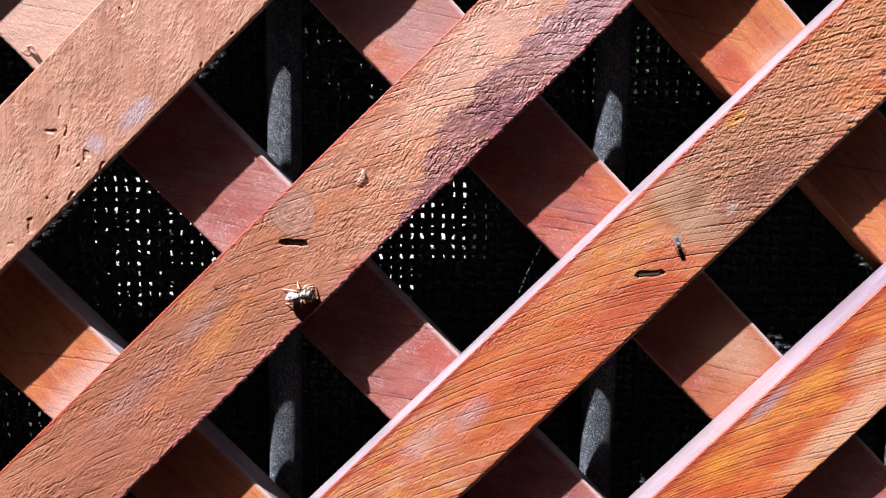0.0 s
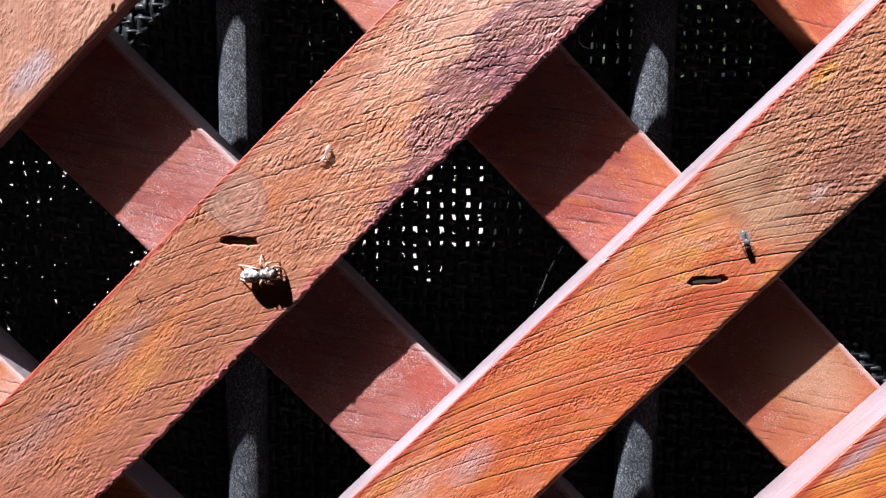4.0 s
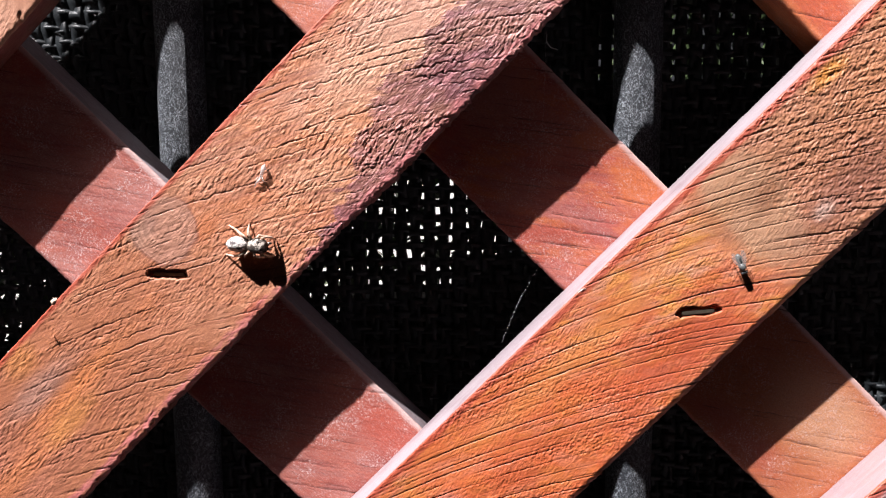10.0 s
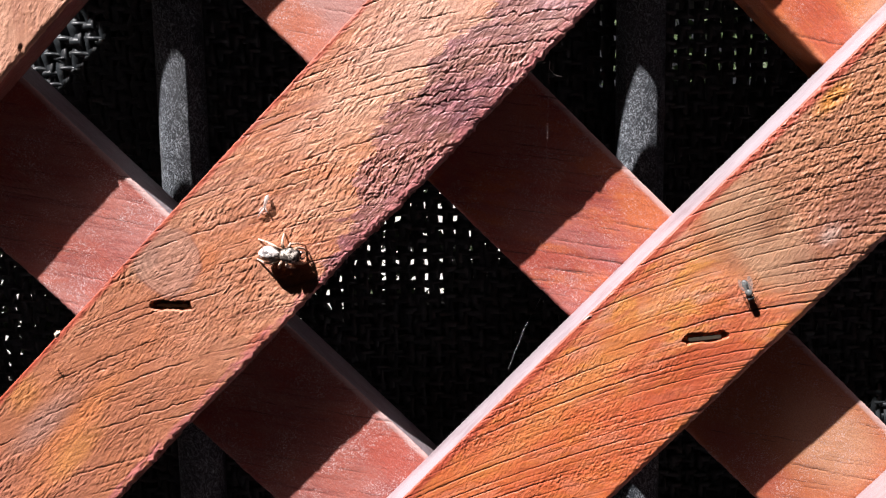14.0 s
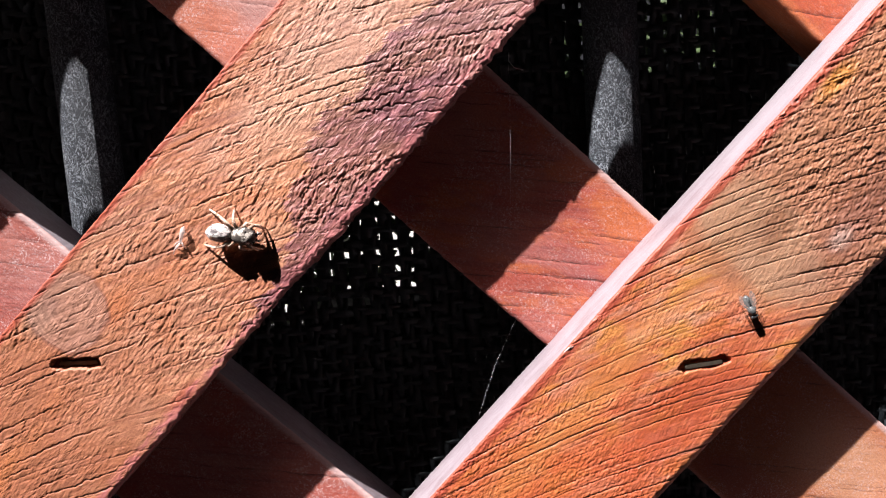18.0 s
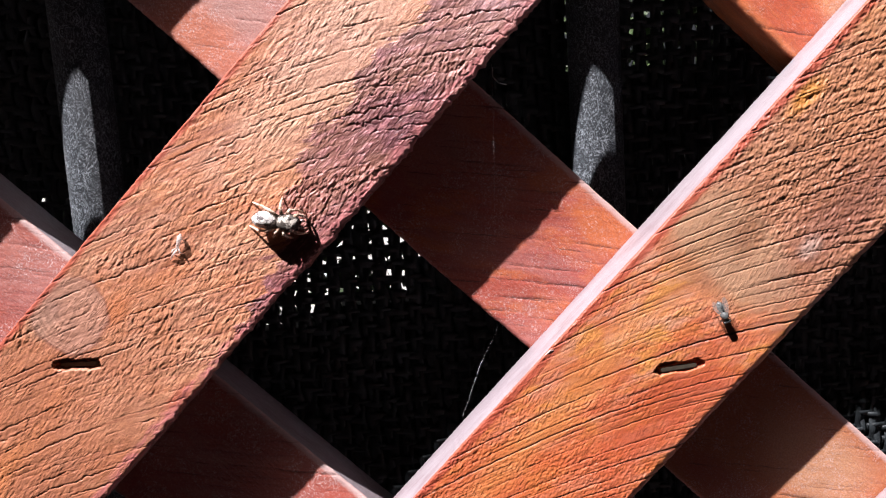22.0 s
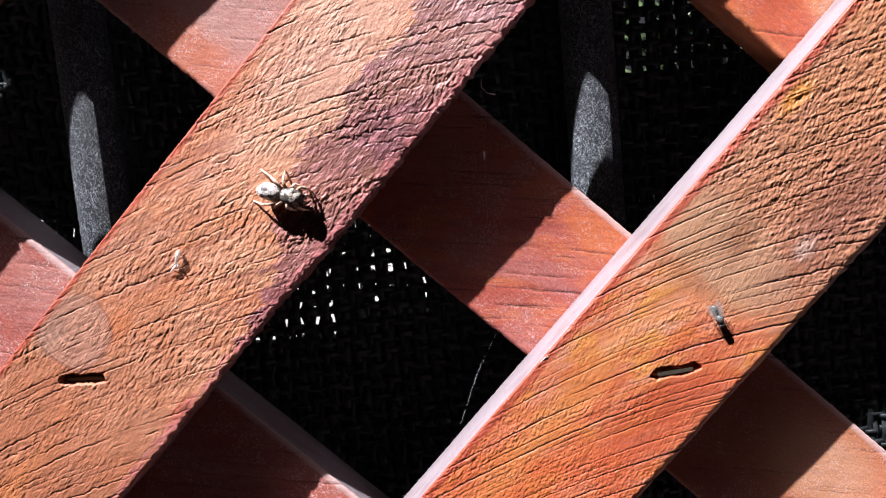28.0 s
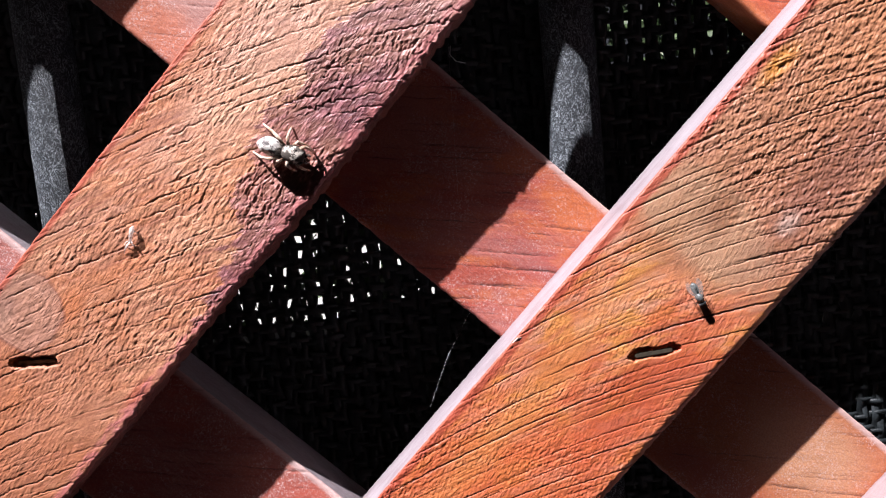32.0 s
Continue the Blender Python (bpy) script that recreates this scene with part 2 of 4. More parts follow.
        edge = k.step(k.math("ABSOLUTE", k.math("SUBTRACT", d, 1.0)), 0.02, 0.09, 0.45, 0.0)
        col = k.mix(k.math("MULTIPLY", edge, k.step(ragged, 0.35, 0.55, 0.25, 1.0)), col, (0.12, 0.045, 0.04))
    if rim:
        at, colour = rim
        col = k.mix(k.step(k.math("ADD", v, k.math("MULTIPLY", k.math("ADD", fine, ragged), 0.0007)), at + 0.0002, at + 0.0012, 0.0, 0.8), col, colour)
    if dust:
        speck = k.noise(here, 3000.0, 4.0, 0.75, 1.0)
        drift = k.step(k.noise(here, 120.0, 3.0, 0.6), 0.44, 0.62, 0.25, 1.0)
        col = k.mix(k.math("MULTIPLY", k.step(speck, 0.53, 0.62, 0.0, min(1.0, 2.2 * dust)), drift), col, (0.60, 0.48, 0.47))
    # open splits coloured darker: old dirt, and the shade that fills them
    crack_attr = tree.nodes.new("ShaderNodeAttribute")
    crack_attr.attribute_name = "crack_dark"
    col = k.mix(k.math("MULTIPLY", k.step(crack_attr.outputs["Fac"], 0.15, 0.8), 0.85 * crack), col, (0.055, 0.018, 0.014))
    height = k.math("ADD", k.math("MULTIPLY", k.step(rib, 0.22, 0.78), 0.11), k.math("ADD", k.math("MULTIPLY", clump, 0.14), k.math("MULTIPLY", tiny, 0.03)))
    height = k.math("MULTIPLY", height, height_gain)
    height = k.math("SUBTRACT", height, k.math("MULTIPLY", band, 0.10))
    k.put(shader.inputs["Base Color"], col)
    k.put(shader.inputs["Normal"], k.bump(height, 0.001, 1.0))
    k.put(shader.inputs["Roughness"], k.step(rib, 0.3, 0.7, 0.66, 0.46))
    k.put(shader.inputs["Specular IOR Level"], k.math("ADD", gloss, k.math("MULTIPLY", zone, 0.1)) if worn else gloss)
    return m


TAN, ORANGE, BROWN = (0.66, 0.33, 0.19), (0.56, 0.205, 0.096), (0.19, 0.055, 0.04)
RIM_RED = (0.33, 0.05, 0.028)
wood_pale = wood("pale_weathered_wood", (0.57, 0.30, 0.195), (0.46, 0.215, 0.13), (0.27, 0.10, 0.065), -0.9, 0.0, [
    (-0.0368, -0.012, 0.006, 0.0025, (0.42, 0.34, 0.38), 0.7, 0.5), (-0.0517, -0.010, 0.003, 0.003, (0.42, 0.34, 0.38), 0.6, 0.5),
    (-0.11, 0.0, 0.03, 0.010, (0.46, 0.31, 0.21), 0.6, 0.6)], 0.5, 0.75, seed=1.7, lean=14.0, streak=0.25)
wood_spider = wood("orange_brown_weathered_wood", TAN, ORANGE, BROWN, 0.58, 0.85, [
    # the first, pale peach oval is a highlight put into the colour
    (0.055, 0.006, 0.035, 0.008, (0.77, 0.48, 0.37), 0.55, 0.6), (0.025, 0.004, 0.010, 0.004, (0.74, 0.40, 0.25), 0.45, 0.7),
    (-0.0262, 0.0128, 0.0026, 0.0014, (0.09, 0.055, 0.065), 0.8, 0.7), (-0.0234, -0.0142, 0.0034, 0.0013, (0.46, 0.085, 0.055), 0.8, 0.5), (-0.0290, 0.0128, 0.0030, 0.0022, (0.70, 0.48, 0.33), 0.6, 0.6),
    (-0.0185, 0.0045, 0.0040, 0.0022, (0.60, 0.19, 0.06), 0.8, 0.6), (-0.0390, 0.0020, 0.0040, 0.0020, (0.60, 0.19, 0.06), 0.7, 0.6),
    (-0.090, -0.002, 0.075, 0.026, (0.34, 0.115, 0.05), 0.85, 0.6),
    (-0.058, 0.004, 0.022, 0.009, (0.46, 0.18, 0.085), 0.4, 0.6),
    (-0.10, -0.002, 0.035, 0.010, (0.42, 0.16, 0.10), 0.6, 0.6),
    (-0.066, 0.013, 0.004, 0.003, (0.58, 0.23, 0.06), 0.6, 0.6),
    (-0.064, 0.001, 0.014, 0.0022, (0.62, 0.21, 0.06), 0.65, 0.7), (-0.086, -0.003, 0.014, 0.0025, (0.60, 0.20, 0.06), 0.5, 0.7),
    (-0.068, 0.006, 0.009, 0.0026, (0.36, 0.235, 0.20), 0.55, 0.7), (-0.100, 0.005, 0.014, 0.0026, (0.34, 0.22, 0.20), 0.4, 0.7), (-0.068, -0.003, 0.007, 0.0024, (0.60, 0.25, 0.06), 0.6, 0.7)],
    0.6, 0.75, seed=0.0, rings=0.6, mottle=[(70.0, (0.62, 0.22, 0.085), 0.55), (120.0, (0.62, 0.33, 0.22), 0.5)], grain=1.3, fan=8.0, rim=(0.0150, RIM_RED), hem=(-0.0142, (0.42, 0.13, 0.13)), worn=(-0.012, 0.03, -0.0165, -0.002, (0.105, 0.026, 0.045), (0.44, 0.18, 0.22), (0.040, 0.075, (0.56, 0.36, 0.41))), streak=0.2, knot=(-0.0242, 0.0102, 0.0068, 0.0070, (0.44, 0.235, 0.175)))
wood_fly = wood("deep_orange_stained_wood", (0.64, 0.245, 0.105), (0.54, 0.158, 0.060), (0.20, 0.04, 0.028), 0.50, 0.8, [
    (-0.006, 0.0, 0.034, 0.03, (0.53, 0.105, 0.028), 0.7, 0.6),
    (0.086, 0.000, 0.031, 0.022, (0.37, 0.18, 0.105), 0.88, 0.3),
    (0.062, 0.003, 0.0085, 0.013, (0.46, 0.27, 0.16), 0.85, 0.25), (0.0662, 0.003, 0.0035, 0.003, (0.24, 0.11, 0.055), 0.7, 0.7), (0.055, 0.004, 0.0016, 0.010, (0.40, 0.15, 0.07), 0.6, 0.6),
    (0.082, -0.007, 0.016, 0.005, (0.16, 0.06, 0.045), 0.6, 0.7),
    (0.0722, -0.0070, 0.0022, 0.0014, (0.56, 0.44, 0.38), 0.5, 0.8), (0.083, -0.004, 0.008, 0.005, (0.20, 0.085, 0.05), 0.55, 0.7),
    (0.0908, 0.0124, 0.004, 0.0018, (0.60, 0.24, 0.02), 0.8, 0.6),
    (0.125, 0.004, 0.04, 0.010, (0.46, 0.20, 0.09), 0.7, 0.6),
    (0.032, -0.0085, 0.018, 0.0055, (0.46, 0.075, 0.025), 0.75, 0.7),
    (0.020, 0.007, 0.030, 0.003, (0.62, 0.25, 0.06), 0.5, 0.8),
    (-0.0298, 0.002, 0.006, 0.003, (0.48, 0.34, 0.33), 0.6, 0.8), (-0.0463, 0.0065, 0.008, 0.003, (0.48, 0.34, 0.33), 0.5, 0.9)],
    0.85, 0.6, seed=4.1, rings=0.6, mottle=[(150.0, (0.66, 0.29, 0.06), 0.75), (190.0, (0.60, 0.30, 0.20), 0.75), (110.0, (0.48, 0.085, 0.027), 0.65)], rim=(0.0143, RIM_RED), fan=9.0, lean=10.0, streak=0.35, gloss=0.6)
wood_amber = wood("amber_stained_wood", (0.66, 0.215, 0.05), (0.54, 0.10, 0.02), (0.20, 0.035, 0.02), 0.46, 0.8, [
    (0.059, 0.0127, 0.012, 0.003, (0.40, 0.10, 0.07), 0.8, 0.6), (0.0384, 0.0125, 0.008, 0.0022, (0.36, 0.24, 0.27), 0.8, 0.6), (0.0145, 0.008, 0.006, 0.004, (0.72, 0.31, 0.03), 0.5, 0.7),
    (0.054, 0.0072, 0.008, 0.003, (0.70, 0.30, 0.05), 0.4, 0.7), (0.056, -0.0105, 0.026, 0.0045, (0.66, 0.40, 0.25), 0.8, 0.6), (0.0357, -0.003, 0.012, 0.003, (0.48, 0.085, 0.025), 0.7, 0.7), (0.0724, 0.0, 0.008, 0.004, (0.66, 0.42, 0.26), 0.6, 0.7)],
    0.9, 0.5, seed=7.7, rings=0.5, mottle=[(150.0, (0.70, 0.28, 0.04), 0.4), (120.0, (0.47, 0.085, 0.03), 0.75)], grain=0.7, rim=(0.0132, RIM_RED), fan=8.0, lean=5.0, streak=0.3, gloss=0.6)
# pale arris of the back battens: wear and the sunlit edge, both as colour
EDGE = (0.0146, (0.50, 0.36, 0.34))
wood_back_red = wood("red_stained_wood", (0.44, 0.125, 0.085), (0.37, 0.065, 0.040), (0.15, 0.025, 0.022), -0.70, 0.0, [
    (0.010, 0.004, 0.008, 0.010, (0.44, 0.22, 0.18), 0.6, 0.7), (0.047, 0.011, 0.006, 0.004, (0.50, 0.13, 0.03), 0.8, 0.5),
    (0.110, 0.0, 0.040, 0.036, (0.42, 0.13, 0.045), 0.95, 0.3), (-0.05, 0.0, 0.030, 0.036, (0.40, 0.22, 0.185), 0.85, 0.4), (-0.034, -0.012, 0.010, 0.005, (0.50, 0.13, 0.05), 0.7, 0.5), (0.112, 0.005, 0.012, 0.008, (0.60, 0.36, 0.21), 0.55, 0.5), (0.104, -0.011, 0.012, 0.004, (0.36, 0.07, 0.04), 0.7, 0.6),
    (-0.06, 0.008, 0.02, 0.005, (0.50, 0.19, 0.07), 0.6, 0.6)], 1.0, 0.35, seed=9.2, mottle=[(130.0, (0.52, 0.135, 0.04), 0.7), (90.0, (0.36, 0.13, 0.12), 0.5)], dust=0.36, rim=EDGE, gloss=0.6)
wood_back_dull = wood("dull_red_brown_wood", (0.40, 0.155, 0.125), (0.32, 0.085, 0.066), (0.15, 0.04, 0.04), -0.7, 0.0, [
    (0.045, 0.010, 0.010, 0.005, (0.40, 0.075, 0.045), 0.8, 0.7), (-0.12, 0.0, 0.045, 0.04, (0.62, 0.37, 0.26), 0.95, 0.3), (0.002, 0.004, 0.010, 0.008, (0.44, 0.22, 0.19), 0.5, 0.7)], 0.8, 0.45, seed=12.4, mottle=[(130.0, (0.42, 0.10, 0.06), 0.5)], dust=0.45, rim=EDGE)
wood_back_orange = wood("orange_grained_wood", (0.60, 0.22, 0.07), (0.48, 0.115, 0.035), (0.18, 0.04, 0.025), 0.03, 0.0, [
    (-0.022, 0.0, 0.007, 0.03, (0.62, 0.48, 0.42), 0.6, 0.7), (0.056, 0.002, 0.006, 0.012, (0.50, 0.42, 0.34), 0.6, 0.7), (0.045, -0.010, 0.012, 0.005, (0.44, 0.07, 0.03), 0.8, 0.5)], 0.9, 0.4, seed=15.0, mottle=[(130.0, (0.60, 0.19, 0.05), 0.6)], dust=0.2, rim=EDGE, gloss=0.6, streak=0.3)
pale_side = wood("bleached_sawn_side", (0.30, 0.265, 0.285), (0.265, 0.225, 0.245), (0.16, 0.10, 0.11), 0.0, 0.0, [
    (0.0, 0.0, 0.3, 0.004, (0.31, 0.235, 0.26), 0.3, 0.8)], 0.3, 0.2, seed=21.0)
# lower sides: dark maroon, with their shade put into the colour
under_side = wood("maroon_shaded_under_side", (0.20, 0.06, 0.04), (0.16, 0.04, 0.03), (0.09, 0.02, 0.016), 0.02, 0.0, (), 0.3, 0.3, seed=25.0)
lilac_side = wood("greyed_lilac_sawn_side", (0.25, 0.20, 0.25), (0.21, 0.165, 0.21), (0.16, 0.09, 0.11), 0.04, 0.0, [
    (0.03, 0.0, 0.05, 0.02, (0.36, 0.28, 0.22), 0.5, 0.8)], 0.5, 0.25, seed=23.0, streak=0.4)


def plain(name, colour, rough, metal=0.0, scale=400.0, vary=0.35, lift=0.0002, spec=0.5):
    m, tree, shader = nodes(name)
    k = Net(tree)
    co = tree.nodes.new("ShaderNodeTexCoord").outputs["Object"]
    n1, n2 = k.noise(co, scale, 4.0, 0.65), k.noise(co, scale * 0.13, 2.0)
    tone = k.math("ADD", k.math("MULTIPLY", n1, 0.6), k.math("MULTIPLY", n2, 0.4))
    low = tuple(c * (1 - vary) for c in colour)
    high = tuple(min(1.0, c * (1 + vary)) for c in colour)
    k.put(shader.inputs["Base Color"], k.mix(k.step(tone, 0.35, 0.65), low, high))
    k.put(shader.inputs["Normal"], k.bump(n1, lift, 0.6))
    shader.inputs["Roughness"].default_value, shader.inputs["Metallic"].default_value = rough, metal
    shader.inputs["Specular IOR Level"].default_value = spec
    return m


def dusty(name, paint, dust):
    """Dark paint under a coat of pale dust and short fibres."""
    m, tree, shader = nodes(name)
    k = Net(tree)
    co = tree.nodes.new("ShaderNodeTexCoord").outputs["Object"]
    x, y, z = k.split(co)
    speck = k.noise(co, 2300.0, 5.0, 0.8, 1.5)
    hair = k.noise(k.xyz(x, y, k.math("MULTIPLY", z, 0.6)), 520.0, 2.0, 0.6, 2.5)
    coat = k.noise(co, 160.0, 3.0)
    cover = k.math("ADD", k.step(speck, 0.55, 0.63, 0.0, 0.75), k.math("MULTIPLY", k.step(k.math("ABSOLUTE", k.math("SUBTRACT", hair, 0.5)), 0.004, 0.022, 1.0, 0.0), 0.7))
    cover = k.math("MULTIPLY", cover, k.step(coat, 0.25, 0.7, 0.35, 1.0))
    k.put(shader.inputs["Base Color"], k.mix(k.math("MINIMUM", cover, 1.0), paint, dust))
    k.put(shader.inputs["Normal"], k.bump(cover, 0.00025, 0.8))
    shader.inputs["Roughness"].default_value = 0.6
    return m


bar_paint = dusty("dusty_black_painted_metal", (0.012, 0.015, 0.020), (0.62, 0.68, 0.74))
cloth_black = plain("black_woven_shade_cloth", (0.017, 0.020, 0.022), 0.38, 0.0, 3000.0, 0.5, 0.0001, 0.4)
steel = plain("dull_staple_steel", (0.06, 0.048, 0.034), 0.6, 0.3, 1500.0, 0.3, 0.00003)
slot_dark = plain("dark_split_wood", (0.05, 0.022, 0.013), 0.8, 0.0, 1500.0)
leaf_green = plain("hedge_leaf", (0.05, 0.08, 0.03), 0.55, 0.0, 40.0, 0.5, 0.001)
# leaf coloured darker, so the upper left holes stay dim
leaf_dark = plain("dark_hedge_leaf", (0.03, 0.042, 0.022), 0.5, 0.0, 40.0, 0.5, 0.001)
soil = plain("dark_bark_mulch", (0.02, 0.016, 0.012), 0.9, 0.0, 14.0, 0.45, 0.01)
backdrop_pale = plain("pale_backdrop", (0.78, 0.76, 0.72), 0.85, 0.0, 30.0, 0.06, 0.002)

# ---- ground ----
bm = bmesh.new()
bmesh.ops.create_grid(bm, x_segments=120, y_segments=120, size=60.0)
for w in bm.verts:
    w.co.z = 0.02 * noise.noise(w.co * 0.6)
ground = tagged(part("ground", bm, soil, None), "dark bark mulch beneath the trellis", "ground", kind="structure")


# ---- trellis ----
def soft_noise(x, z, seed=0):
    """Smooth noise from -1 to 1 over a plane, for whole arrays."""
    xi, zi = np.floor(x).astype(np.int64), np.floor(z).astype(np.int64)
    fx, fz = x - xi, z - zi
    fx, fz = fx * fx * (3 - 2 * fx), fz * fz * (3 - 2 * fz)

    def corner(i, j):
        n = (i * 374761393 + j * 668265263 + seed * 1442695041) & 0xFFFFFFFF
        n = ((n ^ (n >> 13)) * 1274126177) & 0xFFFFFFFF
        return ((n ^ (n >> 16)) & 0xFFFF) / 32767.5 - 1.0
    low = corner(xi, zi) * (1 - fx) + corner(xi + 1, zi) * fx
    high = corner(xi, zi + 1) * (1 - fx) + corner(xi + 1, zi + 1) * fx
    return low * (1 - fz) + high * fz


def weathered(x, z, seed, slope, bend, fan, cracks, ribs, pits=0.0, worn=None, coarse=None, planed=()):
    """How far the weathered face stands proud at x along and z across it, and how dark its cracks are coloured.
    cracks: rows of (spacing, half width, depth, how often open, runs per metre, raggedness) of the splits that follow
    the growth rings.
    ribs: (height, lean in degrees, wavelength, length over width) of the raised fibres between them. coarse: (from, to)
    along, where the face is crumbled. planed: ovals (x, z, half length, half height) that stay smooth."""
    across = -slope / fan * np.log(np.maximum(1.0 - z * fan / slope, 0.05)) if fan else z
    ring = across + slope * x + bend * x * x + 0.0012 * soft_noise(x * 22, z * 22, seed)
    along = x - slope * z
    d, crack_dark = np.zeros_like(x), np.zeros_like(x)
    zone = np.zeros_like(x)
    if worn:
        u0, u1, v0, v1 = worn
        q = np.clip((x - u0) / (u1 - u0), 0, 1)
        border = v0 + (v1 - v0) * q * q * (3 - 2 * q) + 0.002 * soft_noise(x * 150, z * 150, seed + 15)
        zone = np.clip((border - z) / 0.002, 0, 1)
    crumbled = np.clip((x - coarse[0]) / (coarse[1] - coarse[0]) + 0.5 * soft_noise(x * 90, z * 110, seed + 16), 0, 1) if coarse else np.zeros_like(x)
    for i, (gap, wide, deep, often, run, rag) in enumerate(cracks):
        k = seed + 40 * (i + 1)
        phase = ring / gap + 0.9 * soft_noise(along * 10, ring * 70, k)
        row = np.floor(phase)
        place = 0.5 + 0.36 * soft_noise(row * 1.7 + 0.4, row * 0.0 + 0.5, k + 1)
        ragged = rag * wide * (1.1 * soft_noise(x * 1700, z * 1700, k + 2) + 1.6 * soft_noise(x * 520, z * 520, k + 3)) * (1.0 + 1.2 * np.maximum(zone, crumbled))
        off = (phase - row - place) * gap + ragged
        size = 0.65 * soft_noise(along * run + row * 7.3, row, k + 4) + 0.35 * soft_noise(along * run * 3.7 + row * 3.1, row, k + 5)
        size = np.clip(size + often + 0.15 * zone - 0.12 * crumbled, 0, 1)
        shut = np.clip(size * 4.0, 0, 1)
        groove = shut * np.exp(-(off / (wide * (0.45 + 0.75 * size))) ** 2)
        d = d - deep * (0.35 + 0.65 * size) * groove
        # the wood curls up a little beside an open split
        d = d + 0.04 * deep * shut * size * np.exp(-((off + 2.6 * wide) / (1.8 * wide)) ** 2)
        # reaches past the groove, so its sunlit wall is coloured down too
        crack_dark = np.maximum(crack_dark, shut * np.exp(-(off / (1.7 * wide * (0.45 + 0.75 * size))) ** 2) * (0.3 + 0.7 * size))
    high, lean, wave, long_ = ribs
    c, s = math.cos(radians(lean)), math.sin(radians(lean))
    a, b = x * c + z * s, z * c - x * s
    b = b + 0.55 * wave * soft_noise(x * 260, z * 260, seed + 2) + 0.25 * wave * soft_noise(x * 700, z * 700, seed + 3)
    q = 2.0 / wave
    r1 = soft_noise(a * q / long_, b * q, seed + 4)
    r2 = soft_noise(a * 2.1 * q / long_, b * 2.1 * q, seed + 5)
    r3 = soft_noise(a * 0.8 * q / long_ + 9.0, b * 1.1 * q, seed + 6)
    patch = np.clip(0.7 + 1.0 * soft_noise(x * 70, ring * 220, seed + 7) + 0.35 * soft_noise(x * 300, z * 300, seed + 8), 0.15, 1.6)
    for x0, z0, rx, rz in planed:
        patch = patch * np.clip(1.6 * (np.hypot((x - x0) / rx, (z - z0) / rz) - 0.75), 0.12, 1)
    r4 = soft_noise(a * 4.4 * q / long_, b * 3.8 * q, seed + 17)
    d = d + high * patch * (1.0 + 0.9 * zone) * (0.6 * r1 + 0.42 * r2 + 0.14 * r4 - 0.38 * np.clip(1.0 - 4.0 * np.abs(r3), 0, 1))
    if coarse:
        lump = 0.7 * soft_noise(a * 1300, b * 2500, seed + 9) + 0.5 * soft_noise(a * 2600, b * 4300, seed + 10) + 0.6 * soft_noise(along * 350, ring * 1500, seed + 18)
        hole = np.clip(soft_noise(along * 330, ring * 900, seed + 11) - 0.62, 0, 1)
        d = d + crumbled * (0.00013 * lump - 0.0006 * hole)
        crack_dark = np.maximum(crack_dark, crumbled * np.clip(hole * 2.5, 0, 0.6))
    if pits:
        wx, wz = x + 0.0016 * soft_noise(x * 260, z * 310, seed + 13), z + 0.0016 * soft_noise(x * 290 + 5, z * 240, seed + 14)
        deep = soft_noise(wx * 300 + wz * 260, wz * 620 - wx * 380, seed + 10) + 0.55 * soft_noise(x * 70, z * 70, seed + 11)
        d = d - pits * np.clip((deep - 0.92) / 0.16, 0, 1)
    return d + 0.00020 * soft_noise(x * 55, z * 90, seed + 12), crack_dark


